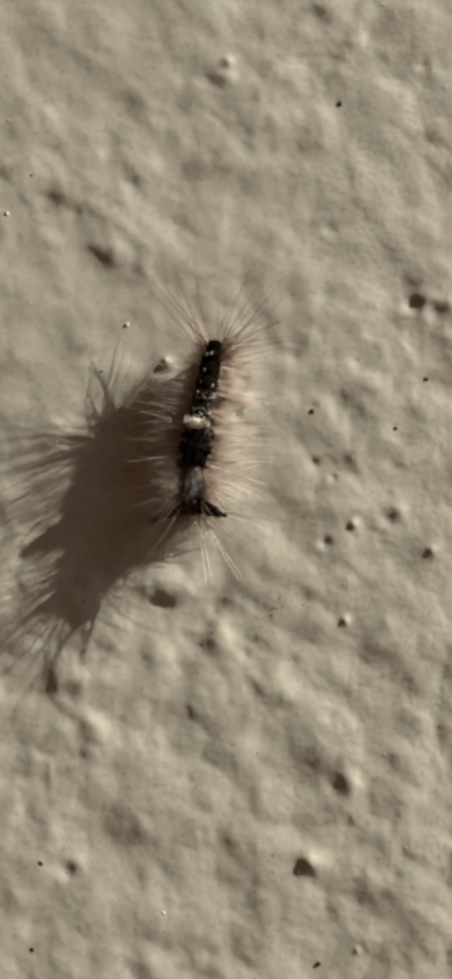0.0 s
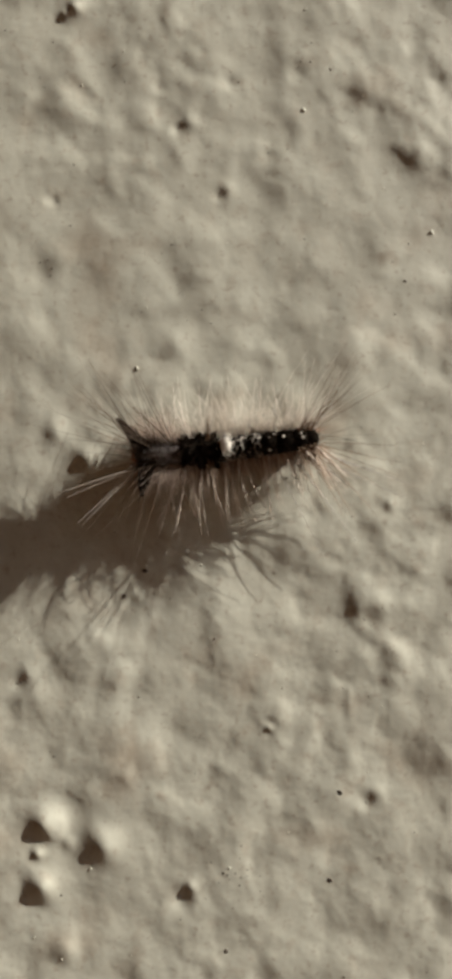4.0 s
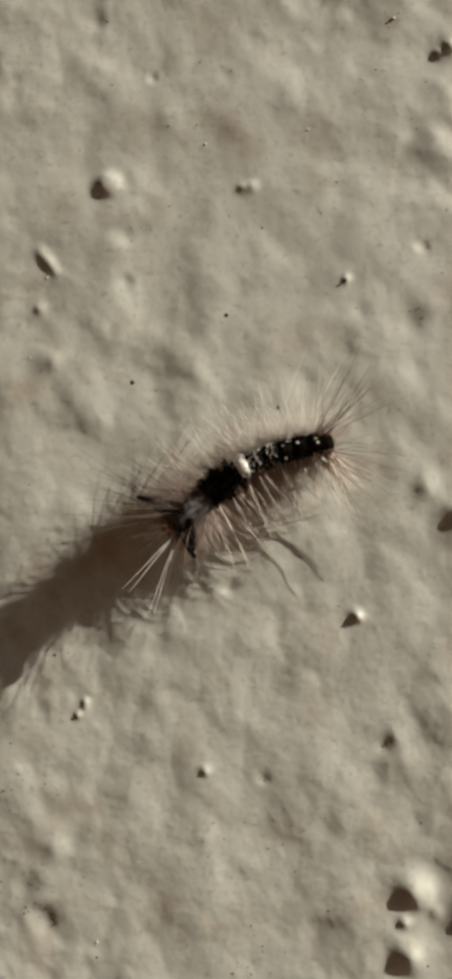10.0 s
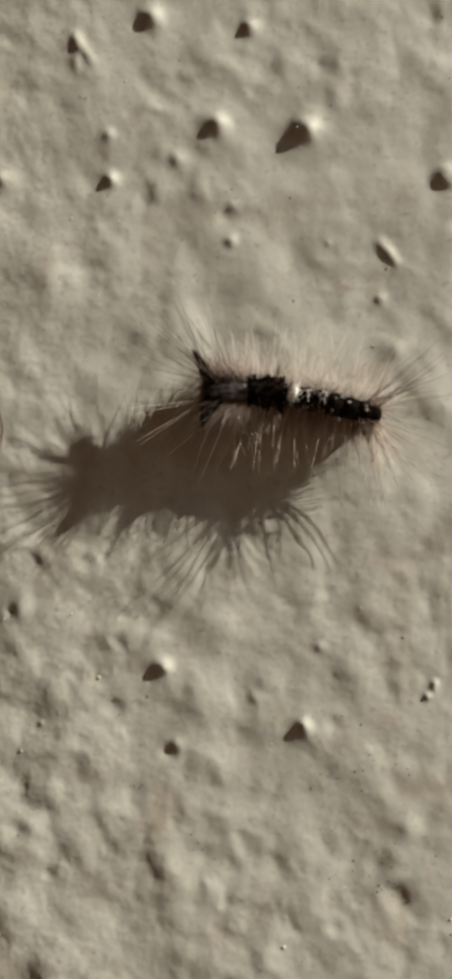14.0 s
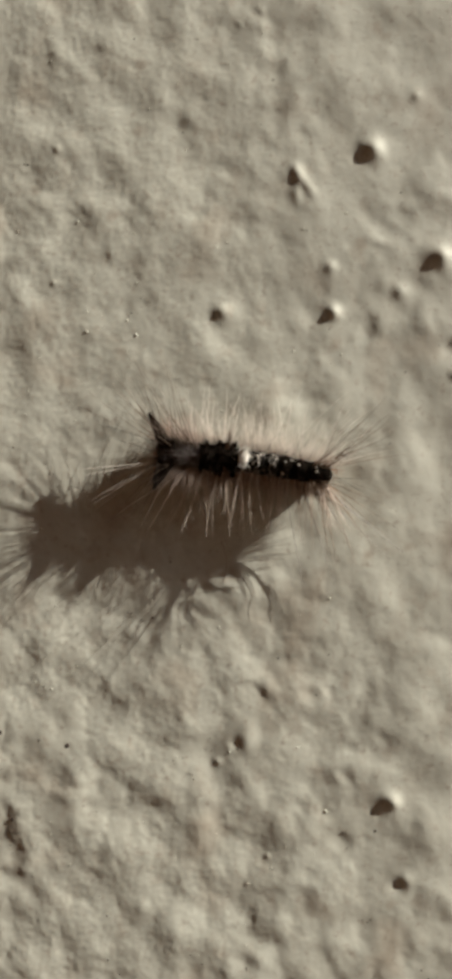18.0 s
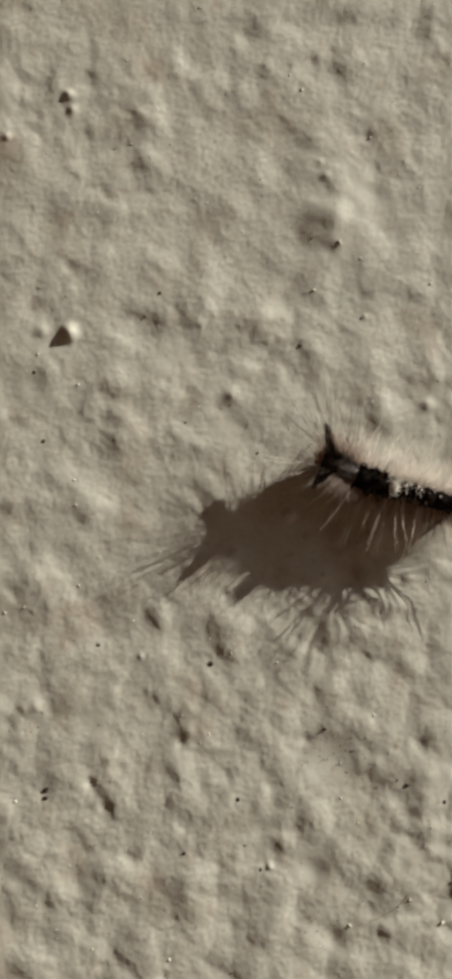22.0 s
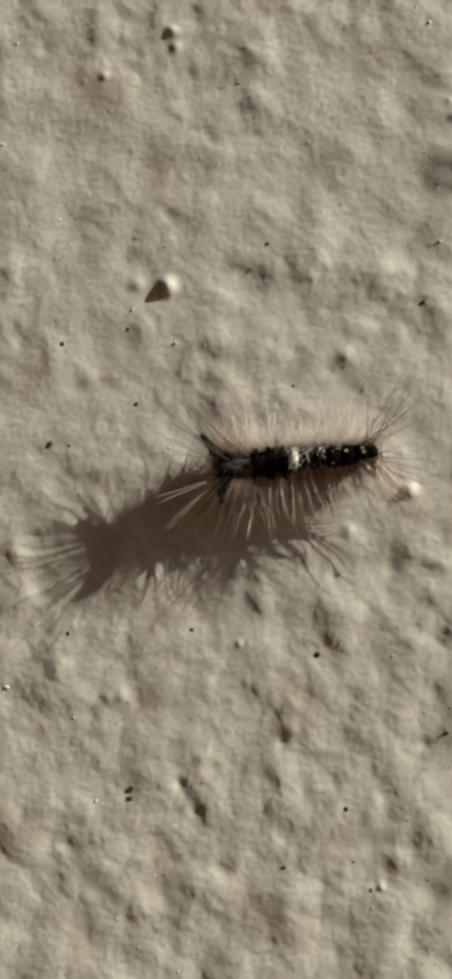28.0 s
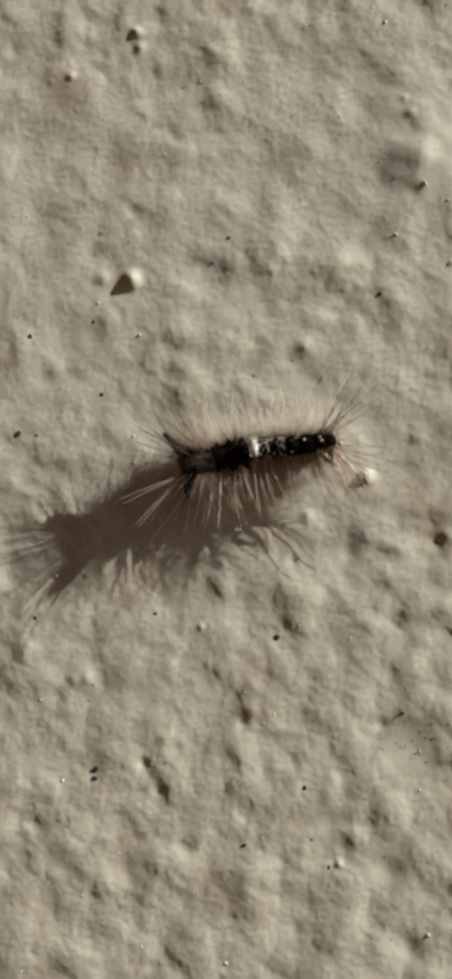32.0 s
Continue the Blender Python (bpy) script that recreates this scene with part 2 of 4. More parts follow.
# soft domes and shallow pits all over the coat
for _ in range(520):
    r = rng.uniform(0.6, 2.0)
    lump(rng.uniform(-92, 134), rng.uniform(-66, 80), r, r * rng.uniform(0.015, 0.045), 1.15)
for _ in range(450):
    r = rng.uniform(0.5, 1.5)
    lump(rng.uniform(-92, 134), rng.uniform(-66, 80), r, -r * rng.uniform(0.01, 0.035), 1.0)
# blobs of dried paint, along the wall
lump(-82.3, -27.7, 1.7, 0.095)
lump(-80.9, 26.0, 1.5, 0.11)
lump(-79.8, 13.3, 1.3, 0.095)
lump(-75.7, 30.8, 1.6, 0.095)
lump(-73.3, 23.3, 1.1, 0.095)
lump(-72.5, -37.6, 1.2, 0.16)
lump(-71.8, 42.9, 1.2, 0.095)
lump(-69.9, 15.9, 2.3, 0.19)
lump(-68.1, -12.1, 1.2, 0.11)
lump(-67.8, -4.7, 1.3, 0.095)
lump(-64.3, 55.0, 1.5, 0.095)
lump(-62.9, 4.4, 1.7, 0.11)
lump(-62.4, 2.7, 1.2, 0.095)
lump(-61.1, 28.0, 1.2, 0.076)
lump(-59.1, -25.2, 2, 0.076)
lump(-58.4, 22.6, 0.98, 0.095)
lump(-54.7, 28.3, 1.1, 0.13)
lump(-54.0, 10.7, 0.85, 0.16)
lump(-53.1, 2.7, 1.7, 0.13)
lump(-50.9, 3.2, 1.3, 0.11)
lump(-48.2, -14.4, 2.2, 0.11)
lump(-45.9, 5.3, 1.8, 0.15)
lump(-44.8, 7.5, 1.5, 0.13)
lump(-43.9, 1.0, 1.5, 0.11)
lump(-43.1, 18.9, 1.1, 0.095)
lump(-40.7, 1.8, 2, 0.19)
lump(-40.1, 9.3, 1.1, 0.13)
lump(-39.9, -12.1, 1.8, 0.095)
lump(-39.7, 36.8, 0.32, 0.099)
lump(-37.9, 8.2, 1.5, 0.13)
lump(-35.6, 17.2, 0.73, 0.079)
lump(-35.3, 8.0, 0.98, 0.11)
lump(-34.8, 14.3, 0.32, 0.099)
lump(-31.9, 9.1, 1.5, 0.11)
lump(-29.8, -19.9, 1.2, 0.095)
lump(-23.3, 64.0, 0.73, 0.12)
lump(-21.0, -11.8, 1.5, 0.095)
lump(-17.5, -27.9, 1.3, 0.076)
lump(-16.5, -13.0, 2, 0.11)
lump(-12.9, 43.0, 1.2, 0.095)
lump(-12.9, -21.8, 1.7, 0.045)
lump(-12.5, -48.5, 1.1, 0.076)
lump(-10.8, -18.9, 0.42, 0.14)
lump(-6.9, -37.2, 1.1, 0.095)
lump(-6.0, -27.7, 0.37, 0.12)
lump(-5.7, 30.7, 1.5, 0.076)
lump(-5.6, 53.5, 0.42, 0.059)
lump(-4.3, -40.8, 0.98, 0.095)
lump(-3.8, -28.7, 1.3, 0.076)
lump(1.6, -25.4, 1.2, 0.11)
lump(5.8, -22.5, 1.2, 0.16)
lump(6.0, -22.6, 0.85, 0.11)
lump(6.9, -29.4, 0.85, 0.11)
lump(7.2, -29.6, 1.1, 0.076)
lump(8.0, -10.1, 2, 0.076)
lump(9.1, 44.4, 0.85, 0.11)
lump(13.2, -51.0, 1.5, 0.076)
lump(14.1, -25.2, 0.98, 0.11)
lump(14.8, -38.8, 1.2, 0.095)
lump(18.8, -28.2, 0.85, 0.14)
lump(20.2, -20.5, 0.61, 0.099)
lump(21.4, -27.0, 1.2, 0.095)
lump(21.4, 17.1, 0.37, 0.059)
lump(22.7, 34.0, 1.2, 0.095)
lump(26.0, -41.6, 1.6, 0.11)
lump(27.2, -32.6, 1.5, 0.095)
lump(27.4, 6.9, 1.4, 0.2)
lump(27.5, -32.5, 1.2, 0.095)
lump(29.9, -25.1, 0.37, 0.099)
lump(30.5, -24.2, 0.42, 0.14)
lump(33.2, 42.0, 2, 0.095)
lump(34.3, 40.5, 1.7, 0.076)
lump(37.9, 29.6, 1.5, 0.076)
lump(39.6, -9.4, 1.2, 0.18)
lump(42.8, -8.5, 0.73, 0.16)
lump(43.6, -51.2, 1.5, 0.23, 1.3)
lump(45.1, -38.4, 1.2, 0.076)
lump(49.2, 30.3, 1.8, 0.095)
lump(54.0, 14.2, 0.42, 0.14)
lump(55.0, -16.1, 0.42, 0.16)
lump(55.1, -16.0, 0.61, 0.14)
lump(58.1, -26.5, 0.98, 0.095)
lump(61.0, -4.4, 1.6, 0.11)
lump(61.1, -4.5, 1.1, 0.11)
lump(61.1, 11.5, 1.5, 0.095)
lump(61.3, -20.6, 1.2, 0.083)
lump(61.6, -51.4, 1.7, 0.11)
lump(63.6, 35.3, 1.5, 0.18)
lump(64.0, -7.0, 1.7, 0.29)
lump(66.8, -35.9, 1.3, 0.095)
lump(72.4, 3.2, 1.7, 0.11)
lump(72.6, 2.9, 2, 0.095)
lump(72.7, -45.8, 0.73, 0.16)
lump(73.9, 23.9, 1.1, 0.095)
lump(75.8, -35.3, 1.1, 0.095)
lump(82.1, 20.7, 1.7, 0.095)
lump(84.2, 29.9, 1.5, 0.076)
lump(89.5, -37.7, 0.98, 0.095)
lump(91.5, -11.8, 0.98, 0.13)
lump(93.2, 27.4, 1.2, 0.076)
lump(97.4, -44.3, 1.2, 0.076)
lump(99.2, -47.1, 0.85, 0.076)
lump(101.2, -12.6, 1.2, 0.11)
lump(106.8, 37.8, 1.4, 0.18)
lump(107.3, 5.3, 0.73, 0.12)
lump(112.9, -13.2, 1.1, 0.095)
lump(115.3, -31.1, 1.5, 0.2)
lump(121.5, -6.1, 0.98, 0.083)
lump(123.5, 8.3, 0.98, 0.076)
lump(124.3, -9.9, 0.85, 0.18)
lump(125.6, 14.4, 1.6, 0.11)
lump(61.6, -41.8, 0.8, 0.14, 1.2)
lump(61.2, -51.2, 1.4, 0.18, 1.1)
lump(-8.1, -16.6, 1.3, 0.15, 1.3)
lump(-82.0, -21.2, 1.7, -0.12, 0.9)
lump(-48.2, 14.8, 0.95, 0.32, 1.3)
lump(62.3, 34.5, 0.6, 0.18, 1)
lump(63.3, 35.0, 0.7, 0.22, 1)
# sharp crusts of paint that throw hard shadows
peak(-80.2, 58.1, 0.61, 0.18)
peak(-77.7, -6.7, 0.84, 0.16)
peak(-76.5, -6.4, 0.97, 0.16)
peak(-76.0, 35.7, 0.86, 0.16)
peak(-73.1, 62.9, 0.87, 0.28)
peak(-72.9, 35.5, 1.1, 0.48)
peak(-72.3, -43.4, 0.77, 0.34)
peak(-71.2, -37.1, 0.83, 0.24)
peak(-64.7, -0.8, 0.38, 0.12)
peak(-59.5, -8.9, 1, 0.16)
peak(-50.6, -23.5, 0.41, 0.15)
peak(-44.5, 54.4, 0.47, 0.09)
peak(-43.9, 52.8, 0.6, 0.15)
peak(-42.9, 48.0, 3.3, 0.5)
peak(-38.9, -12.3, 1, 0.12)
peak(-35.4, -22.6, 1.1, 0.096)
peak(-33.5, -13.4, 1.5, 0.096)
peak(-33.0, 26.9, 0.9, 0.2)
peak(-27.3, -17.2, 1.9, 0.16)
peak(-26.2, 27.4, 0.32, 0.09)
peak(-25.8, 40.6, 0.51, 0.12)
peak(-17.9, -32.6, 0.97, 0.1)
peak(-9.7, 24.1, 1, 0.3)
peak(0.7, 28.1, 0.72, 0.15)
peak(0.9, 23.7, 0.96, 0.34)
peak(4.9, 39.4, 1.2, 0.4)
peak(7.2, 25.6, 0.84, 0.16)
peak(11.1, 28.8, 1.5, 0.44)
peak(12.3, 17.5, 0.78, 0.16)
peak(12.4, 20.8, 0.77, 0.12)
peak(14.2, 38.0, 1.1, 0.32)
peak(19.5, 28.0, 1.7, 0.6)
peak(26.1, 11.8, 0.59, 0.12)
lump(32.4, 23.2, 1.35, 0.34, 1.4)
peak(38.1, 47.7, 1.2, 0.32)
peak(40.9, -50.8, 2, 0.48)
peak(41.4, -29.8, 0.57, 0.18)
peak(44.7, 22.7, 0.52, 0.18)
peak(45.5, 22.8, 0.7, 0.15)
peak(52.9, -49.7, 1.2, 0.4)
peak(58.9, -42.7, 0.79, 0.32)
peak(59.3, -45.5, 1.5, 0.56)
peak(59.7, -40.0, 1.7, 0.6)
peak(64.9, -41.9, 1.8, 0.44)
peak(77.3, 17.7, 1, 0.096)
peak(106.9, 39.3, 0.87, 0.2)
peak(111.4, -38.2, 1.5, 0.48)
peak(115.4, -46.4, 0.4, 0.12)
peak(115.8, -16.2, 0.53, 0.18)
peak(117.0, -7.1, 0.65, 0.21)
peak(119.7, -16.6, 1.2, 0.12)
peak(125.8, 21.1, 1.7, 0.11)
peak(99.7, 9.3, 0.75, 0.42)
# short slanted ridges
ridge(26.1, 17.1, 27.8, 15.0, 0.62, 0.17)
ridge(-2.8, 37.9, -0.8, 35.2, 0.62, 0.17)
peak(5.6, -22.2, 0.96, 0.28)
peak(18.6, -27.6, 0.84, 0.28)
peak(6.6, -29.7, 0.72, 0.12)
peak(30.6, -23.8, 0.42, 0.15)
peak(29.9, -25.0, 0.36, 0.12)
peak(35.4, -49.7, 0.96, 0.16)
peak(-10.5, -18.9, 0.42, 0.12)
peak(-7.7, -15.7, 0.96, 0.16)
peak(54.8, -16.0, 0.54, 0.21)
peak(80.0, -31.8, 0.48, 0.12)
peak(-72.7, 61.1, 0.72, 0.18)
peak(-8.2, -17.2, 1.3, 0.18)
peak(28.0, -37.1, 1.4, 0.13)
# hollows in the coat
hollow(-86.9, 61.5, 1.4, 0.11)
hollow(-82.2, 24.9, 1.5, 0.13)
hollow(-79.7, -24.8, 1.5, 0.13)
hollow(-79.6, -8.5, 1.2, 0.13)
hollow(-78.3, -25.7, 1.4, 0.11)
hollow(-76.9, 29.2, 1.6, 0.097)
hollow(-73.0, 42.9, 0.91, 0.11)
hollow(-72.0, -25.1, 1.8, 0.078)
hollow(-70.4, -14.8, 0.79, 0.16)
hollow(-69.8, -7.6, 2, 0.078)
hollow(-69.0, -47.4, 1.1, 0.088)
hollow(-68.8, -17.5, 0.94, 0.16)
hollow(-67.0, -13.1, 0.94, 0.11)
hollow(-65.8, 53.9, 2, 0.088)
hollow(-64.3, -6.6, 1.2, 0.065)
hollow(-62.6, -13.6, 1.1, 0.073)
hollow(-62.2, -35.5, 0.64, 0.11)
hollow(-61.6, 32.3, 1.8, 0.078)
hollow(-60.4, -10.3, 0.69, 0.13)
hollow(-56.0, 26.7, 1.2, 0.14)
hollow(-55.9, -37.7, 1.8, 0.16)
hollow(-55.6, 62.0, 1.1, 0.073)
hollow(-55.5, 6.1, 0.76, 0.11)
hollow(-54.9, -30.1, 1.4, 0.17)
hollow(-54.9, 25.1, 1.5, 0.11)
hollow(-53.7, 24.6, 1.6, 0.088)
hollow(-52.1, 50.1, 1.6, 0.067)
hollow(-51.7, -19.3, 1.6, 0.11)
hollow(-49.9, 7.0, 1.5, 0.16)
hollow(-49.3, 38.6, 1.4, 0.097)
hollow(-48.6, 38.9, 1.2, 0.088)
hollow(-46.6, -9.9, 0.89, 0.14)
hollow(-46.4, -46.9, 1.5, 0.13)
hollow(-46.3, -23.7, 1.8, 0.17)
hollow(-45.6, -24.0, 1.9, 0.17)
hollow(-44.6, -12.6, 2, 0.11)
hollow(-44.3, -30.5, 1.8, 0.17)
hollow(-44.0, -12.0, 2, 0.11)
hollow(-43.7, -38.1, 0.64, 0.11)
hollow(-43.7, -31.2, 1.5, 0.16)
hollow(-43.1, -11.9, 2, 0.088)
hollow(-39.4, 57.2, 0.83, 0.13)
hollow(-38.7, 50.9, 1.8, 0.11)
hollow(-34.4, -10.1, 1.1, 0.14)
hollow(-34.3, 23.5, 1.6, 0.067)
hollow(-31.7, -20.8, 1.2, 0.11)
hollow(-30.5, -28.1, 1.1, 0.13)
hollow(-29.5, -17.6, 1.4, 0.097)
hollow(-28.8, -31.5, 1.5, 0.11)
hollow(-26.1, -3.1, 1, 0.11)
hollow(-23.0, -23.3, 1.2, 0.11)
hollow(-22.1, -28.2, 1, 0.096)
hollow(-19.3, -5.3, 1.2, 0.11)
hollow(-18.9, 24.5, 1.6, 0.12)
hollow(-17.4, 25.0, 1.2, 0.096)
hollow(-13.9, 42.3, 1.2, 0.11)
hollow(11.7, 19.9, 1.2, 0.11)
hollow(20.7, 34.2, 1, 0.096)
hollow(25.1, 41.8, 1.5, 0.088)
hollow(31.4, 38.1, 1, 0.096)
hollow(35.3, 18.7, 1.2, 0.073)
hollow(36.5, 33.0, 0.59, 0.096)
hollow(43.1, 33.1, 0.86, 0.048)
hollow(46.5, -30.5, 0.71, 0.096)
hollow(50.4, 5.3, 1.5, 0.088)
hollow(53.4, 22.1, 1.5, 0.078)
hollow(57.1, -27.5, 1, 0.12)
hollow(59.6, 10.1, 1.6, 0.097)
hollow(59.9, 27.3, 1.2, 0.081)
hollow(60.0, -34.0, 1.1, 0.081)
hollow(61.0, 17.1, 0.65, 0.11)
hollow(66.1, 29.0, 1.9, 0.12)
hollow(66.6, -22.0, 1.4, 0.097)
hollow(71.0, 11.5, 1.9, 0.097)
hollow(71.7, -47.2, 1.1, 0.16)
hollow(72.5, 8.2, 1.2, 0.081)
hollow(72.6, 23.5, 0.79, 0.12)
hollow(73.8, 5.2, 1.5, 0.067)
hollow(76.3, 17.1, 0.64, 0.096)
hollow(77.5, 27.8, 0.85, 0.12)
hollow(86.6, -30.1, 1.6, 0.12)
hollow(88.6, -38.6, 0.88, 0.13)
hollow(97.4, -45.8, 1.2, 0.073)
hollow(106.2, -19.0, 0.74, 0.096)
hollow(107.7, -27.0, 1.5, 0.088)
hollow(110.6, -19.8, 1, 0.11)
hollow(111.8, -14.0, 1.2, 0.11)
hollow(111.9, 15.3, 1.9, 0.088)
hollow(113.5, -1.1, 0.6, 0.13)
hollow(113.9, -31.6, 1.6, 0.16)
hollow(114.1, 6.7, 1.2, 0.081)
hollow(114.2, -8.8, 0.6, 0.13)
hollow(115.3, -2.5, 0.45, 0.096)
hollow(115.4, 15.2, 1.4, 0.097)
hollow(116.1, 21.9, 0.76, 0.081)
hollow(117.2, -37.1, 1.5, 0.12)
hollow(119.1, -43.9, 1.6, 0.078)
hollow(120.0, -26.6, 1.9, 0.078)
hollow(120.3, -6.8, 1, 0.13)
hollow(123.6, 14.0, 0.98, 0.18)
hollow(126.0, 13.0, 0.98, 0.14)
hollow(126.2, 38.0, 0.78, 0.096)
hollow(1.0, -26.2, 1.4, 0.12)
hollow(21.3, -27.5, 1.1, 0.12)
hollow(27.2, -33.0, 1.6, 0.14)
hollow(7.7, -39.3, 1.5, 0.1)
hollow(25.1, -40.7, 1.5, 0.14)
hollow(26.6, -42.9, 1.2, 0.17)
hollow(20.5, -38.5, 1.5, 0.1)
hollow(2.8, -33.8, 1.2, 0.1)
hollow(15.7, -40.2, 1.2, 0.1)
hollow(21.2, -46.1, 0.9, 0.1)
hollow(11.3, -51.5, 1.1, 0.15)
hollow(34.0, -50.1, 0.6, 0.1)
hollow(-11.9, -18.1, 2.2, 0.13)
hollow(-8.9, -17.2, 0.75, 0.13)
hollow(5.9, -30.3, 0.98, 0.14)
hollow(-8.3, -37.7, 1.1, 0.14)
hollow(-13.3, -38.4, 1.2, 0.1)
hollow(9.4, -39.8, 1.4, 0.12)
hollow(-1.7, -12.5, 0.9, 0.1)
hollow(-5.3, -41.7, 0.75, 0.1)
hollow(27.2, -43.7, 1.1, 0.15)
hollow(43.5, -13.5, 0.9, 0.14)
hollow(107.0, 7.3, 0.9, 0.1)
hollow(106.3, 3.9, 0.6, 0.14)
hollow(81.0, 20.7, 0.9, 0.1)
hollow(83.9, 28.5, 1.1, 0.1)
hollow(89.4, -22.3, 1.1, 0.1)
hollow(-53.0, 69.2, 1.2, 0.14)
hollow(-17.6, -5.8, 1.4, 0.12)
hollow(34.1, 18.4, 1.1, 0.1)
hollow(34.1, 14.2, 0.9, 0.1)
hollow(55.3, 11.3, 1.1, 0.1)
# a spot where the coat has levelled
calm(-26.1, -24.2, 1.9)
calm(-26.1, -24.2, 1.9)
# runs of paint
streak(-3.0, 49.0, 9.0, 0.9, 0.09)
streak(-2.4, 38.1, 4.0, 0.6, 0.3)
streak(-5.5, 52.9, 5.0, 0.6, 0.12)
streak(87.3, -28.3, 3.0, 0.5, 0.15)
streak(32.2, 41.8, 6.0, 0.8, 0.12)
streak(38.7, 11.7, 12.0, 0.9, 0.1)
# dents and pinholes
lump(-72.3, -45.9, 0.46, -0.091)
lump(-69.8, -16.0, 1, -0.091)
lump(-41.7, 8.5, 1, -0.091)
lump(-41.2, 8.2, 0.92, -0.091)
lump(-38.5, 53.2, 1.1, -0.078)
lump(-36.3, 7.7, 0.92, -0.078)
lump(-29.8, -27.1, 1, -0.065)
lump(-11.6, -17.6, 1.4, -0.078)
lump(-11.2, -19.6, 1.5, -0.078)
lump(0.9, -25.9, 1.3, -0.065)
lump(72.2, 9.4, 1.7, -0.091)
lump(79.9, -32.2, 0.52, -0.065)
lump(80.0, -31.2, 0.57, -0.065)
lump(113.6, 4.5, 0.57, -0.052)


def build_wall():
    rows, cols = GX.shape
    verts = np.stack([GX / 1000, -HEIGHT / 1000, GZ / 1000], -1).reshape(-1, 3)
    n = np.arange(rows * cols).reshape(rows, cols)
    quads = np.stack([n[:-1, :-1], n[:-1, 1:], n[1:, 1:], n[1:, :-1]], -1).reshape(-1, 4)
    rim = np.concatenate([n[0, :], n[1:, -1], n[-1, -2::-1], n[-2:0:-1, 0]])
    behind = verts[rim].copy()
    behind[:, 1] = 0.2
    m = len(verts) + np.arange(len(rim))
    sides = np.stack([rim, m, np.roll(m, -1), np.roll(rim, -1)], -1)
    corners = [m[0], m[cols - 1], m[cols + rows - 2], m[2 * cols + rows - 3]]
    verts = np.concatenate([verts, behind])
    faces = np.concatenate([quads, sides, [[corners[0], corners[3], corners[2], corners[1]]]])
    mesh = bpy.data.meshes.new("wall")
    mesh.vertices.add(len(verts))
    mesh.vertices.foreach_set("co", verts.ravel())
    mesh.loops.add(faces.size)
    mesh.loops.foreach_set("vertex_index", faces.ravel().astype(np.int32))
    mesh.polygons.add(len(faces))
    mesh.polygons.foreach_set("loop_start", np.arange(0, faces.size, 4, dtype=np.int32))
    mesh.update(calc_edges=True)
    mesh.polygons.foreach_set("use_smooth", np.arange(len(faces)) < len(quads))
    mesh.materials.append(PAINT)
    wall = new("wall", mesh)
    wall.location.z = 1.2
    return tagged(wall, "rough cream-grey painted wall with lumps and pits", "wall", kind="structure")


def skin(x, z):
    """How far the paint stands out at a place on the wall, in mm."""
    return float(HEIGHT[min(np.searchsorted(ZS, z), len(ZS) - 1), min(np.searchsorted(XS, x), len(XS) - 1)])


build_wall()
soil = bmesh.new()
bmesh.ops.create_grid(soil, x_segments=1, y_segments=1, size=400)
ground_mesh = bpy.data.meshes.new("ground")
soil.to_mesh(ground_mesh)
ground_mesh.materials.append(WARM_GROUND)
tagged(new("ground", ground_mesh), "unseen reddish-brown ground added to bounce warm light onto the wall", "ground", kind="structure")


def slab(name, lo, hi, mat, label, category):
    """A plain unseen block between two corners that closes the place and shapes its fill light."""
    bm = bmesh.new()
    bmesh.ops.create_cube(bm, size=1)
    for v in bm.verts:
        v.co = Vector([lo[k] + (hi[k] - lo[k]) * (v.co[k] + 0.5) for k in range(3)])
    mesh = bpy.data.meshes.new(name)
    bm.to_mesh(mesh)
    bm.free()
    mesh.materials.append(mat)
    tagged(new(name, mesh), label, category, kind="structure")


# unseen passage added behind the camera: blocks sky, bounces warm fill, open to the low sun at one end
slab("added_wall_opposite", (-1.5, -1.75, 0), (3.2, -1.55, 2.5), WARM_FILL, "unseen brown wall added to block sky and warm the fill light", "wall")
slab("added_wall_end", (-1.7, -1.75, 0), (-1.5, 0.2, 2.5), WARM_FILL, "unseen brown end wall added to block sky and warm the fill light", "wall")
slab("ceiling", (-1.7, -1.75, 2.504), (1.5, 0.2, 2.65), WARM_FILL, "unseen brown ceiling added to block sky light", "ceiling")


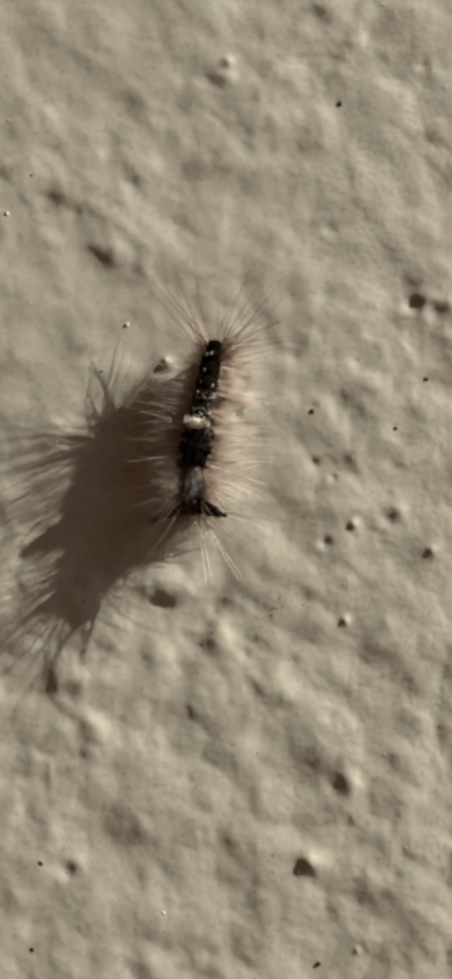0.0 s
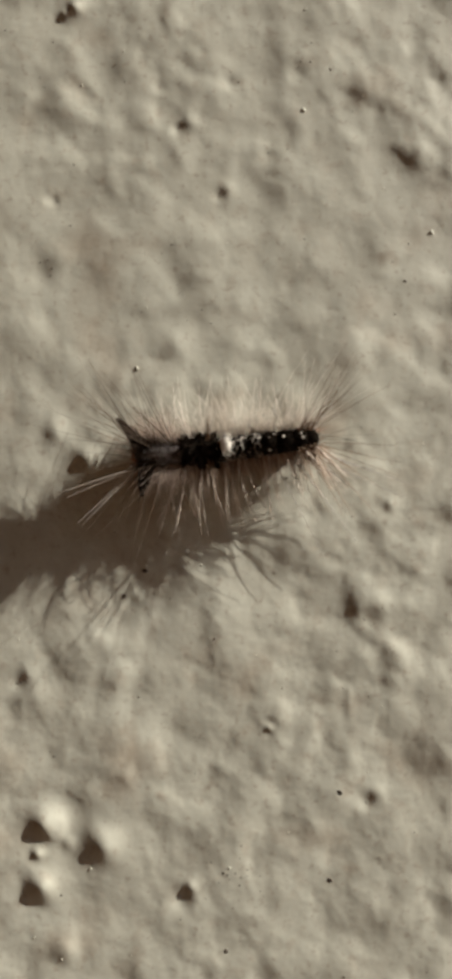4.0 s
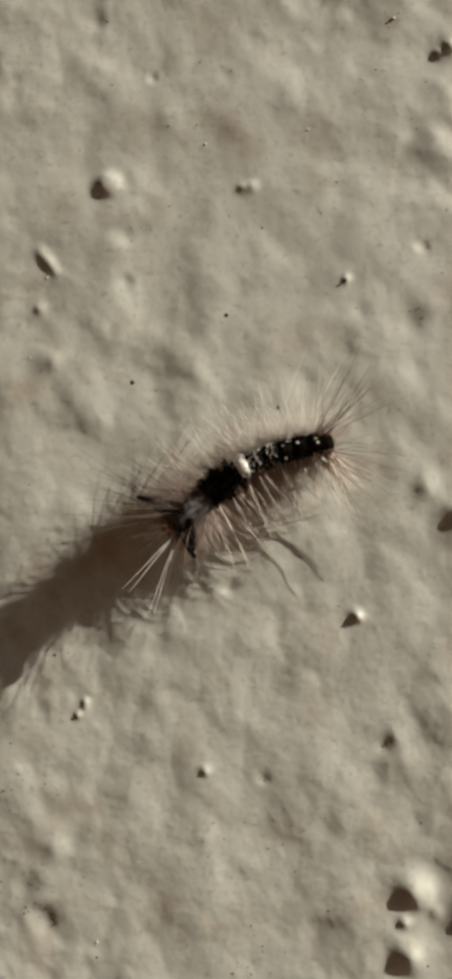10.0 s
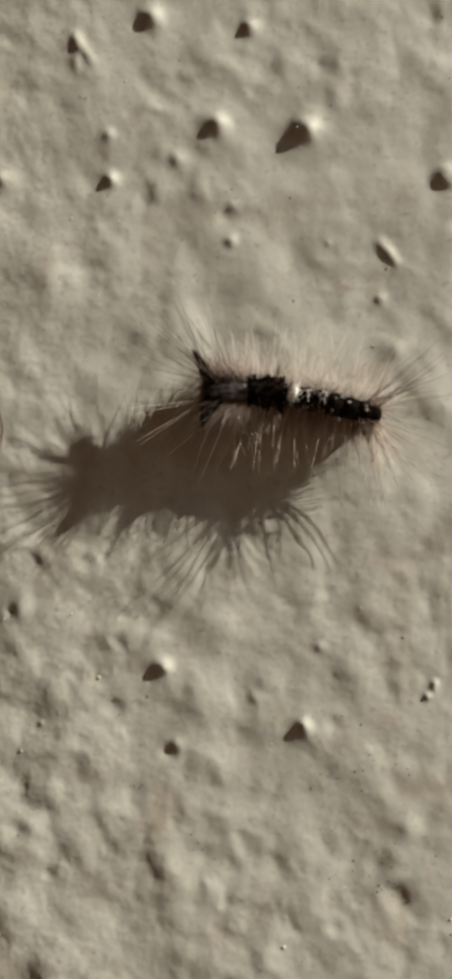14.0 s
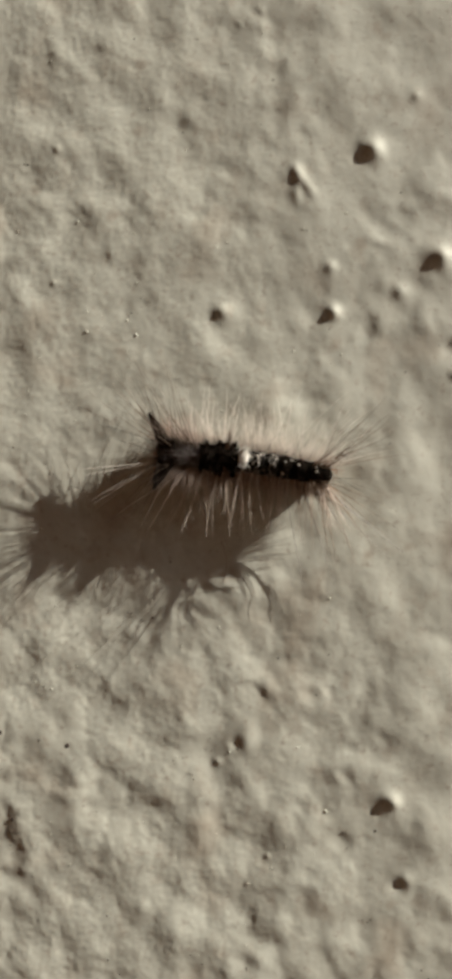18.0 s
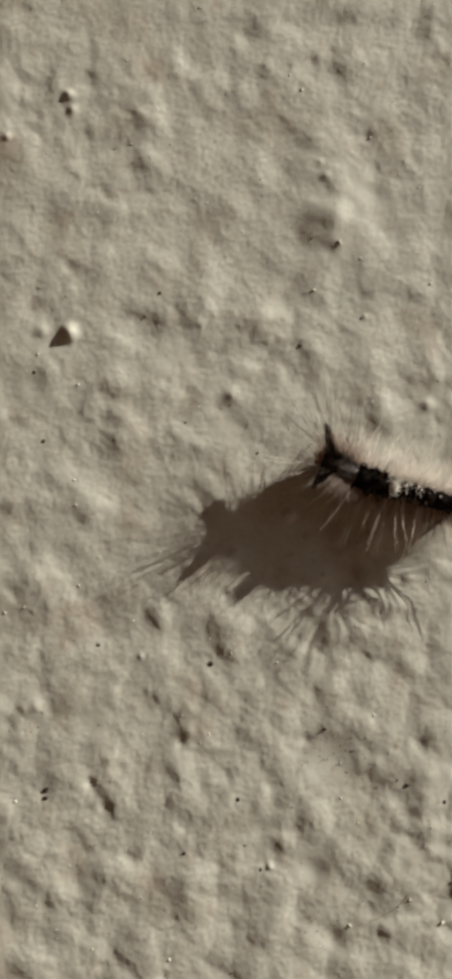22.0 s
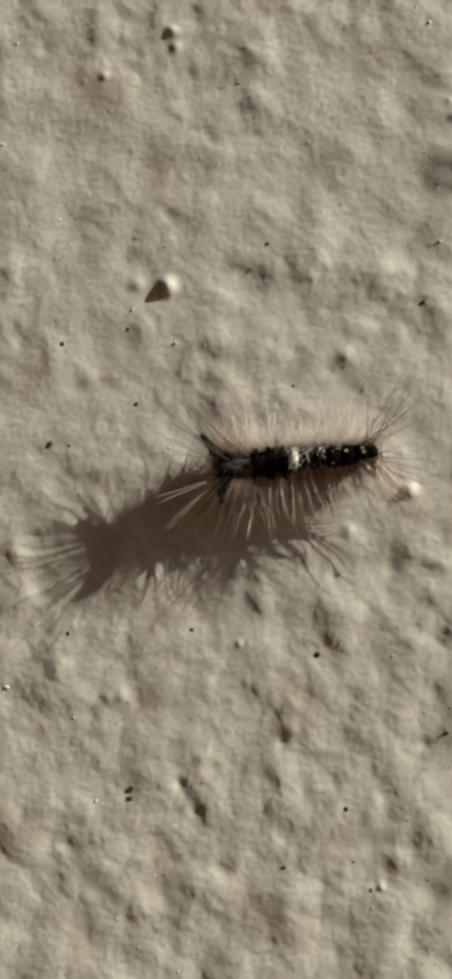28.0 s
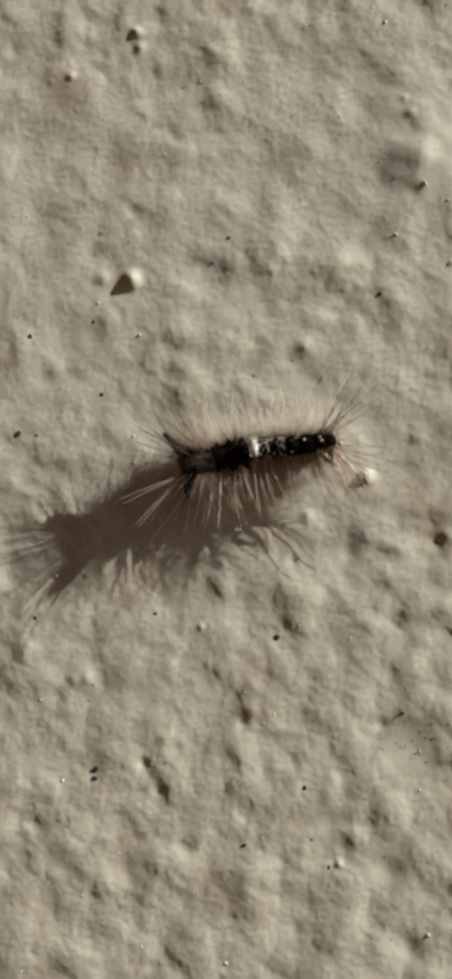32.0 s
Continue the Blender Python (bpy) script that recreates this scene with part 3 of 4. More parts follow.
# ---- dirt and grit on the paint ----
def grains(name, spots, mat, label, category, squash=0.6):
    """Small uneven grains stuck to the paint, of place x, z and radius in mm."""
    verts, faces = [], []
    ball = bmesh.new()
    bmesh.ops.create_icosphere(ball, subdivisions=1, radius=1)
    shape = [v.co.copy() for v in ball.verts]
    tris = [[v.index for v in f.verts] for f in ball.faces]
    ball.free()
    for x, z, r in spots:
        first, a, long = len(verts), random.uniform(0, math.tau), random.uniform(0.8, 1.7)
        for co in shape:
            k = r * random.uniform(0.75, 1.2)
            u, w = co.x * k * long, co.z * k
            verts.append(((x + u * math.cos(a) - w * math.sin(a)) / 1000, -(skin(x, z) + (co.y * -k) * squash) / 1000, (z + u * math.sin(a) + w * math.cos(a)) / 1000))
        faces += [[first + i for i in f] for f in tris]
    mesh = bpy.data.meshes.new(name)
    mesh.from_pydata(verts, [], faces)
    mesh.materials.append(mat)
    ob = new(name, mesh)
    ob.location.z = 1.2
    return tagged(ob, label, category, kind="stuff")


SPECKS = [(-84.7, 18.9, 0.35), (-83.8, 29.4, 0.29), (-82.7, 18.8, 0.18), (-82.2, -0.4, 0.22), (-76.9, 31.0, 0.23), (-75.8, 23.2, 0.28), (-75.3, -15.6, 0.33), (-75.3, -16.5, 0.32), (-72.5, -46.0, 0.49), (-69.5, 0.4, 0.27), (-64.3, 37.2, 0.16), (-62.6, 39.8, 0.22), (-59.9, -22.2, 0.22), (-57.0, -1.6, 0.31), (-54.0, -16.3, 0.26), (-51.7, 21.7, 0.17), (-51.6, -23.9, 0.22), (-46.9, 33.7, 0.23), (-44.5, -8.6, 0.22), (-40.1, 36.6, 0.17), (-35.7, -14.6, 0.27), (-31.8, 29.5, 0.16), (-31.7, -16.3, 0.21), (-30.5, -24.6, 0.21), (-25.1, -17.5, 0.21), (34.7, 5.0, 0.22), (43.2, 11.0, 0.20), (47.9, 2.6, 0.18), (53.9, 14.0, 0.20), (67.0, -19.7, 0.22), (69.0, -17.4, 0.22), (75.7, -51.7, 0.20), (85.2, -45.5, 0.20), (86.2, -37.6, 0.25), (111.8, -47.6, 0.24), (113.6, 3.9, 0.26), (117.8, 34.6, 0.26), (121.5, 1.9, 0.25), (124.8, 6.6, 0.22)]
dust = [(random.uniform(-94, 136), random.uniform(-68, 74), random.uniform(0.04, 0.11)) for _ in range(330)]
for x, z in ((-42.7, -11.6), (-37.6, -13.8), (-46.8, -30.0), (-35.8, -26.8), (-52.8, -37.3), (109.6, -14.7), (105.1, -48.5), (108.4, -38.2), (102.1, -17.8), (22.5, -32.3), (25.2, -41.3), (17.8, -52.1), (42.5, -36.3), (45.3, -46.2), (75.6, -44.8), (-45.9, -12.0), (-77.7, -8.5), (-47.0, 47.9), (-65.0, 55.2), (-12.3, -19.1), (-43.6, -11.1), (49.1, -36.6), (77.5, -44.5)):
    dust += [(x + random.gauss(0, 1.6), z + random.gauss(0, 1.3), random.uniform(0.03, 0.09)) for _ in range(16)]
for x, z, r in HOLLOWS:
    dust += [(x + random.gauss(0.2, 0.5) * r, z + random.gauss(0.2, 0.5) * r, random.uniform(0.03, 0.08)) for _ in range(int(1 + 2 * r))]
grains("dirt_dust", dust, DIRT, "tiny dark dirt specks stuck to the paint", "dirt", 0.3)
for spot in SPECKS:
    fleck = grains("dirt_fleck", [spot], DIRT, "dark brown dirt fleck stuck to the cream wall", "dirt fleck", 0.3)
    tagged(fleck, group="dirt flecks on the wall", kind="thing")
grit = [(random.uniform(-94, 136), random.uniform(-68, 74), 0.06 * random.paretovariate(2.6)) for _ in range(260)]
grit += [(random.uniform(-94, 0), random.uniform(-68, 74), 0.055 * random.paretovariate(2.6)) for _ in range(420)]
grains("paint_grit", [(x, z, min(r, 0.24)) for x, z, r in grit], PAINT, "tiny grains of grit under the cream paint", "grit", 0.55)


def stray_bristle(name, points, r, mat, label):
    """A thin curved hair lying on the paint, through places x, z in mm."""
    strand = bpy.data.curves.new(name, "CURVE")
    strand.dimensions, strand.bevel_depth, strand.bevel_resolution = "3D", r / 1000, 2
    line = strand.splines.new("NURBS")
    line.points.add(len(points) - 1)
    line.use_endpoint_u, line.order_u = True, 3
    for p, (x, z) in zip(line.points, points):
        p.co = (x / 1000, -(skin(x, z) + r * 0.8) / 1000, z / 1000, 1)
    strand.materials.append(mat)
    ob = new(name, strand)
    ob.location.z = 1.2
    tagged(ob, label, "bristle")


stray_bristle("paint_bristle", [(-41.4, -29.7), (-39.4, -29.0), (-37.3, -28.0), (-35.8, -26.4), (-34.5, -24.9)], 0.02, BRISTLE, "thin brown brush bristle stuck in the paint")

stray_bristle("stray_hair", [(-10.1, 2.2), (-9.6, 0.9), (-9.5, -0.5), (-9.9, -1.9)], 0.018, BRISTLE, "short curved dark hair stuck to the wall")


# ---- the caterpillar; millimetres: x to its tail, -y away from the wall, z across ----
class Strands:
    """Collects tapered, curved hairs into one mesh."""

    def __init__(self):
        self.verts, self.faces = [], []

    def hair(self, base, way, length, sag, thick, rings=5):
        way = Vector(way).normalized()
        side = way.cross(Vector((0.3, 0.9, 0.31))).normalized()
        other = way.cross(side)
        first = len(self.verts)
        for k in range(rings):
            u = k / (rings - 1)
            mid = Vector(base) + way * (length * u) + Vector(sag) * (u * u)
            r = thick * (1 - 0.75 * u)
            for c in range(3):
                a = c * 2.0944
                self.verts.append(tuple((mid + side * (r * math.cos(a)) + other * (r * math.sin(a))) / 1000))
        for k in range(rings - 1):
            for c in range(3):
                p, q = first + 3 * k + c, first + 3 * k + (c + 1) % 3
                self.faces.append((p, q, q + 3, p + 3))

    def tube(self, points, r):
        """A fine raised line through points in mm."""
        for a, b in zip(points, points[1:]):
            way = Vector(b) - Vector(a)
            self.hair(a, way, way.length * 1.15, (0, 0, 0), r, 2)

    def done(self, name, mat, parent, label=""):
        mesh = bpy.data.meshes.new(name)
        mesh.from_pydata(self.verts, [], self.faces)
        mesh.polygons.foreach_set("use_smooth", [True] * len(self.faces))
        mesh.materials.append(mat)
        ob = new(name, mesh)
        ob.parent = parent
        return tagged(ob, label)


def part(name, bm, mat, parent, label=""):
    mesh = bpy.data.meshes.new(name)
    for f in bm.faces:
        f.smooth = True
    bm.to_mesh(mesh)
    bm.free()
    mesh.materials.append(mat)
    ob = new(name, mesh)
    ob.parent = parent
    return tagged(ob, label)


def ring_body(half, radius, front, rear, belly, rough=0.05):
    """One fleshy body ring: a barrel that narrows to the given radii, wrinkled."""
    bm = bmesh.new()
    last = None
    for k in range(9):
        u = k / 8 * 2 - 1
        edge = front if u < 0 else rear
        r = edge + (radius - edge) * math.sqrt(max(0.0, 1 - u * u))
        loop = []
        for c in range(18):
            a = c * math.tau / 18
            w = r * (1 + random.uniform(-rough, rough))
            loop.append(bm.verts.new((u * half / 1000, -math.sin(a) * w * (1.18 if math.sin(a) > 0 else belly) / 1000, math.cos(a) * w / 1000)))
        if last:
            for c in range(18):
                bm.faces.new((last[c], last[(c + 1) % 18], loop[(c + 1) % 18], loop[c]))
        else:
            bm.faces.new(loop[::-1])
        last = loop
    bm.faces.new(last)
    return bm


def bead(x, y, z, r, long=1.0):
    bm = bmesh.new()
    bmesh.ops.create_icosphere(bm, subdivisions=2, radius=r / 1000)
    for v in bm.verts:
        v.co = Vector((v.co.x * long, v.co.y, v.co.z)) + Vector((x, y, z)) / 1000
    return bm


# each ring: place along the body, half length, radius, skin
RINGS = [(-7.4, 0.62, 0.86, BLACK), (-6.5, 0.75, 0.92, GREY), (-5.6, 0.75, 0.96, GREY), (-4.7, 0.8, 1.04, GREY),
         (-3.1, 0.95, 1.22, BLACK), (-1.85, 0.95, 1.26, BLACK), (0.0, 0.9, 1.16, SPECKLE), (1.3, 0.85, 1.12, SPECKLE),
         (2.6, 0.85, 1.1, SPECKLE), (3.9, 0.85, 1.08, BLACK), (5.2, 0.85, 1.05, BLACK), (6.4, 0.8, 1.0, BLACK), (7.4, 0.7, 0.88, BLACK)]


def side_hair(ob, n, r, which):
    """The hairs of one flank: a fine dense fringe and stout bristles in small bundles; which is -1 or 1. The colours
    carry light and shade: paler hair on the sunward flank (1), duller on the other.
    """
    front, rear = max(0.0, (4 - n) / 4), max(0.0, (n - 9) / 3)
    fringe, stout = Strands(), Strands()
    for _ in range(0 if n == 0 else 12 if n < 2 else 40 if n < 3 else 85 if which > 0 else 120 if n < 6 else 75):
        way = (random.gauss(0, 0.35) - 1.5 * front * random.random() + 1.3 * rear * random.random(), -random.uniform(-0.95, 0.5 if n > 2 and which > 0 else 0.05), which * random.uniform(0.55, 1.0))
        fringe.hair((random.uniform(-0.5, 0.5), -0.25 * r, which * r * 0.85), way, random.uniform(1.6, 3.6) if n < 2 else 1.8 + (3.6 if which > 0 else 2.0) * random.random() ** 1.5,
                    (random.gauss(0, 0.4), random.uniform(0, 0.8), 0), random.uniform(0.008, 0.015), 4)
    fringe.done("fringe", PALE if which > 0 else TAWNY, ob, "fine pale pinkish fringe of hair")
    for _ in range(0 if n < 1 else 2 if n < 3 else 7 if which > 0 else 8 if n < 6 else 6):
        # each bundle is two or three hairs that leave one wart nearly side by side
        root = Vector((random.uniform(-0.5, 0.5), -0.3 * r, which * r * 0.85))
        way = Vector((random.gauss(0, 0.22 if which > 0 else 0.13) - 0.6 * front * random.random() + 1.1 * rear * random.random(), -random.uniform(-0.3, 0.5) if which > 0 else random.uniform(-0.2, 0.3), which * random.uniform(0.7, 1.0)))
        long, sag = (random.uniform(3.0, 7.2 if 2 < n < 9 else 5.4) if which < 0 else random.uniform(3.4, 7.0)) * (1 + 0.2 * front + 0.3 * rear), Vector((random.gauss(0, 0.5), random.uniform(0, 1.2), 0))
        for _ in range(random.choice((2, 2, 3)) if which < 0 else 1):
            stout.hair(root + Vector([random.gauss(0, 0.05) for _ in range(3)]), way + Vector([random.gauss(0, 0.035) for _ in range(3)]), long * random.uniform(0.75, 1.0), sag,
                       random.uniform(0.034, 0.052) if which < 0 else random.uniform(0.02, 0.034), 7)
    if 0 < n < 4 or n == 0 and which > 0:
        # long fine hairs stand out all round the neck and throw a broad soft shadow
        halo = Strands()
        for _ in range(110):
            way = (random.gauss(-0.25, 0.4), -random.uniform(-0.3, 0.75), which * random.uniform(0.3, 1.0))
            halo.hair((random.uniform(-0.6, 0.6) + (0.5 if n == 1 else 0), -0.4 * r, which * r * 0.8), way, random.uniform(1.5, 3.8), (random.gauss(0, 0.3), 0.3, 0), random.uniform(0.009, 0.016), 4)
        halo.done("halo_hair", TAWNY, ob, "fine long tawny hairs")
    if n < 5 and (n or which > 0):
        fuzz = Strands()
        for _ in range(70 if n < 2 else 130):
            way = (random.gauss(-0.3, 0.4), random.uniform(-0.15, 0.9), which * random.uniform(0.6, 1.0))
            fuzz.hair((random.uniform(-0.6, 0.6), random.uniform(-0.3, 0.4) * r, which * r * 0.85), way, random.uniform(0.9, 2.0), (0, 0.1, 0), random.uniform(0.012, 0.021), 4)
        fuzz.done("side_fuzz", RUST if n < 2 else TAWNY, ob, "close fuzz of pinkish hair")
    stout.done("bristles", PALE if which > 0 else SHADE_SIDE, ob, "long pale bristles")
    if n == 0 and which < 0:
        # pairs of long white bristles that reach forward from under the head
        feeler = Strands()
        for side in (-0.35, -0.85):
            way = Vector((-1, random.uniform(-0.5, -0.35), side))
            for turn in (0.0, 0.09):
                feeler.hair((-0.3, -0.35 * r, -r * 0.9), way + Vector((0, 0, turn)), random.uniform(6.3, 7.8), (0.2, 0.3, 0), 0.052, 7)
        feeler.done("fore_bristles", PALE, ob, "long white bristles in pairs")
    if n > 8:
        # long bristles of the hind part that come down to the wall
        trail = Strands()
        for k in range(2 if which < 0 and n > 10 else 1):
            way = Vector(((n - 8) * 0.33 + 0.4 * k + random.uniform(-0.15, 0.15), random.uniform(0.12, 0.2), which))
            long = random.uniform(7.5, 9.5) + 0.4 * (n - 8) if k or n < 11 else random.uniform(5.0, 7.0)
            trail.hair((random.uniform(-0.3, 0.3), 0, which * r * 0.9), way, long, (random.uniform(0.2, 1.4), -0.6, random.gauss(0, 0.5)), random.uniform(0.04, 0.055) if which < 0 else 0.03, 9)
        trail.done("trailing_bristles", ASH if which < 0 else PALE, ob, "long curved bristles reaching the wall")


def under_hair(ob, n, r):
    """Short hairs that hang down to the wall on both sides, denser below and redder there to colour in the shade
    under the body.
    """
    for which, mat, count in ((1, TAWNY, 45), (-1, RUST, 130)):
        tuft = Strands()
        for _ in range(count):
            tuft.hair((random.uniform(-0.6, 0.6), random.uniform(-0.3, 0.5), which * r * 0.9), (random.gauss(0, 0.35), random.uniform(0.2, 1), which * random.uniform(0.5, 1)),
                      random.uniform(0.9, 2.0), (0, 0, 0), random.uniform(0.014, 0.022), 3)
        tuft.done("under_hair", mat, ob, "short tawny hairs" if which > 0 else "short rusty hairs")


def top_hair(ob, n, r):
    tuft = Strands()
    front, rear = max(0.0, (3 - n) / 3), max(0.0, (n - 9) / 3)
    for _ in range(22 if n < 3 else 16):
        way = (random.gauss(0, 0.4) - 1.3 * front * random.random() + 1.6 * rear * random.random(), -random.uniform(0.3, 1), random.gauss(0, 0.9))
        tuft.hair((random.uniform(-0.4, 0.4), -r * 0.95, random.uniform(-0.8, 0.8) * r), way, random.uniform(1.5, 4.5) * (1 + 0.3 * front + 0.4 * rear),
                  (0, random.uniform(0, 0.6), random.gauss(0, 0.5)), random.uniform(0.012, 0.022))
    tuft.done("back_hair", UMBER, ob, "fine dark brown hairs")
    if n < 4 or n > 10:
        # long dark guard hairs that fan out ahead of the head and behind the tail
        guard, ahead = Strands(), -1 if n < 4 else 1
        for _ in range(22 if n < 2 else 12 if n < 4 else 20):
            which = random.choice((-1, 1))
            way = (ahead * random.uniform(0.1, 1.1), -random.uniform(0.0, 0.45 if n < 4 else 0.6), which * random.uniform(0.1, 1.3))
            guard.hair((random.uniform(-0.4, 0.4), -r * 0.8, which * 0.6 * r), way, random.uniform(4.0, 10 if n < 4 else 8.5), (0, random.uniform(0, 1.2), random.gauss(0, 0.5)), random.uniform(0.024, 0.044), 6)
        guard.done("guard_hair", DUSK if n < 4 else BRISTLE, ob, "long thin brown guard hairs")
    if n < 2:
        # a close ruff that stands off the fore part
        ruff = Strands()
        for _ in range((110, 30)[n]):
            a = random.uniform(-1.5, 1.5)
            root = Vector((random.uniform(-0.5, 0.2), -math.cos(a) * r, math.sin(a) * r))
            ruff.hair(root, (random.gauss(-0.5, 0.4), -math.cos(a) * 0.9 + random.gauss(0, 0.2), math.sin(a) + random.gauss(0, 0.2)), random.uniform(0.7, 1.8), (0, 0.3, 0), random.uniform(0.016, 0.028), 4)
        ruff.done("ruff", UMBER, ob, "close ruff of dark brown hair")


def black_brush(ob, n, r):
    """A dense, uneven brush of black hair drawn together in clumps round the back of a ring."""
    brush = Strands()
    for _ in range(44):
        a, x = random.uniform(-1.75, 1.75), random.uniform(-0.95, 0.95)
        out = Vector((x * 0.75 + random.gauss(0, 0.12), -math.cos(a), math.sin(a)))
        tip = Vector((x * 0.7, -math.cos(a) * r * 0.9, math.sin(a) * r * 0.9)) + out * random.uniform(0.45, 0.75) * (1 - 0.3 * x * x)
        for _ in range(13):
            b, y = a + random.gauss(0, 0.22), x * 0.75 + random.gauss(0, 0.16)
            root = Vector((y, -math.cos(b) * r * 0.9, math.sin(b) * r * 0.9))
            way = tip + Vector([random.gauss(0, 0.06) for _ in range(3)]) - root
            brush.hair(root, way, way.length * random.uniform(0.7, 1.05), (0, 0, 0), 0.06, 3)
    brush.done("brush_tuft", SOOT, ob, "dense black brush of hair")
    for which in (-1, 1) if n == 5 else ():
        spike = Strands()
        for _ in range(22):
            spike.hair((random.gauss(0.1, 0.15), -0.9 * r, which * 0.8), (0.2 + random.gauss(0, 0.1), -0.25, which * (1 + random.gauss(0, 0.1))), random.uniform(1.3, 2.7), (0, 0, 0), 0.021, 4)
        spike.done("brush_spike", BRISTLE, ob, "brown pointed side tuft")


def back_pattern(ob, n, r):
    """Pale curls and dashes on the black back of a ring."""
    def on_back(x, a):
        return Vector((x, -math.cos(a) * r * 1.17, math.sin(a) * r * 1.01)) * (1 - 0.06 * x * x)
    marks = Strands()
    for a in (-1.2, -0.7, -0.2, 0.3, 0.75, 1.2) if n < 9 else ():
        x, wide, start = random.uniform(-0.3, 0.3), random.uniform(0.2, 0.33), random.uniform(0, 6.3)
        turns = [start + k * 0.62 for k in range(random.randint(5, 9))]
        marks.tube([on_back(x + wide * math.cos(c), a + wide * 0.95 * math.sin(c)) for c in turns], random.uniform(0.05, 0.085))
    for _ in range(12 if n < 9 else 1):
        x, a = random.uniform(-0.6, 0.6), random.choice((-1, 1)) * random.uniform(0.5, 1.4)
        marks.tube([on_back(x, a), on_back(x + random.gauss(0, 0.2), a + random.gauss(0, 0.15))], random.uniform(0.035, 0.07))
    marks.done("pale_marks", BEAD, ob, "net of pale marks on the back")


def hair_pencil(ob, r, which):
    """A tapered bundle of long hairs beside the head that flares from the neck and bends outward."""
    pencil = Strands()
    tip = Vector((-1.7, -1.0, 3.3)) if which > 0 else Vector((-0.45, -1.25, -3.2))
    flare = Vector((0.35, -0.1, 0.55)) if which > 0 else Vector((0.25, -0.1, -0.5))
    for _ in range(170 if which > 0 else 260):
        u = random.random()
        root = Vector((-0.4 + 1.5 * u * u, -1.1 * r + random.uniform(-0.2, 0.3), which * (0.55 + random.uniform(-0.35, 0.35))))
        way = tip - flare + Vector([random.gauss(0, 0.09 if which > 0 else 0.12) for _ in range(3)]) - root
        pencil.hair(root, way, way.length * random.uniform(0.45 if which < 0 else 0.55, 1.1), flare, 0.09 if which > 0 else 0.16, 6)
    for _ in range(7):
        # a few longer hairs reach on from the tip
        way = tip + Vector([random.gauss(0, 0.3) for _ in range(3)])
        pencil.hair((0, -0.8 * r, which * 0.6), way, random.uniform(4.6, 7.5), (0, 0.4, 0), 0.022, 6)
    pencil.done("hair_pencil", PENCIL if which > 0 else SOOT, ob, "dark brown hair pencil")


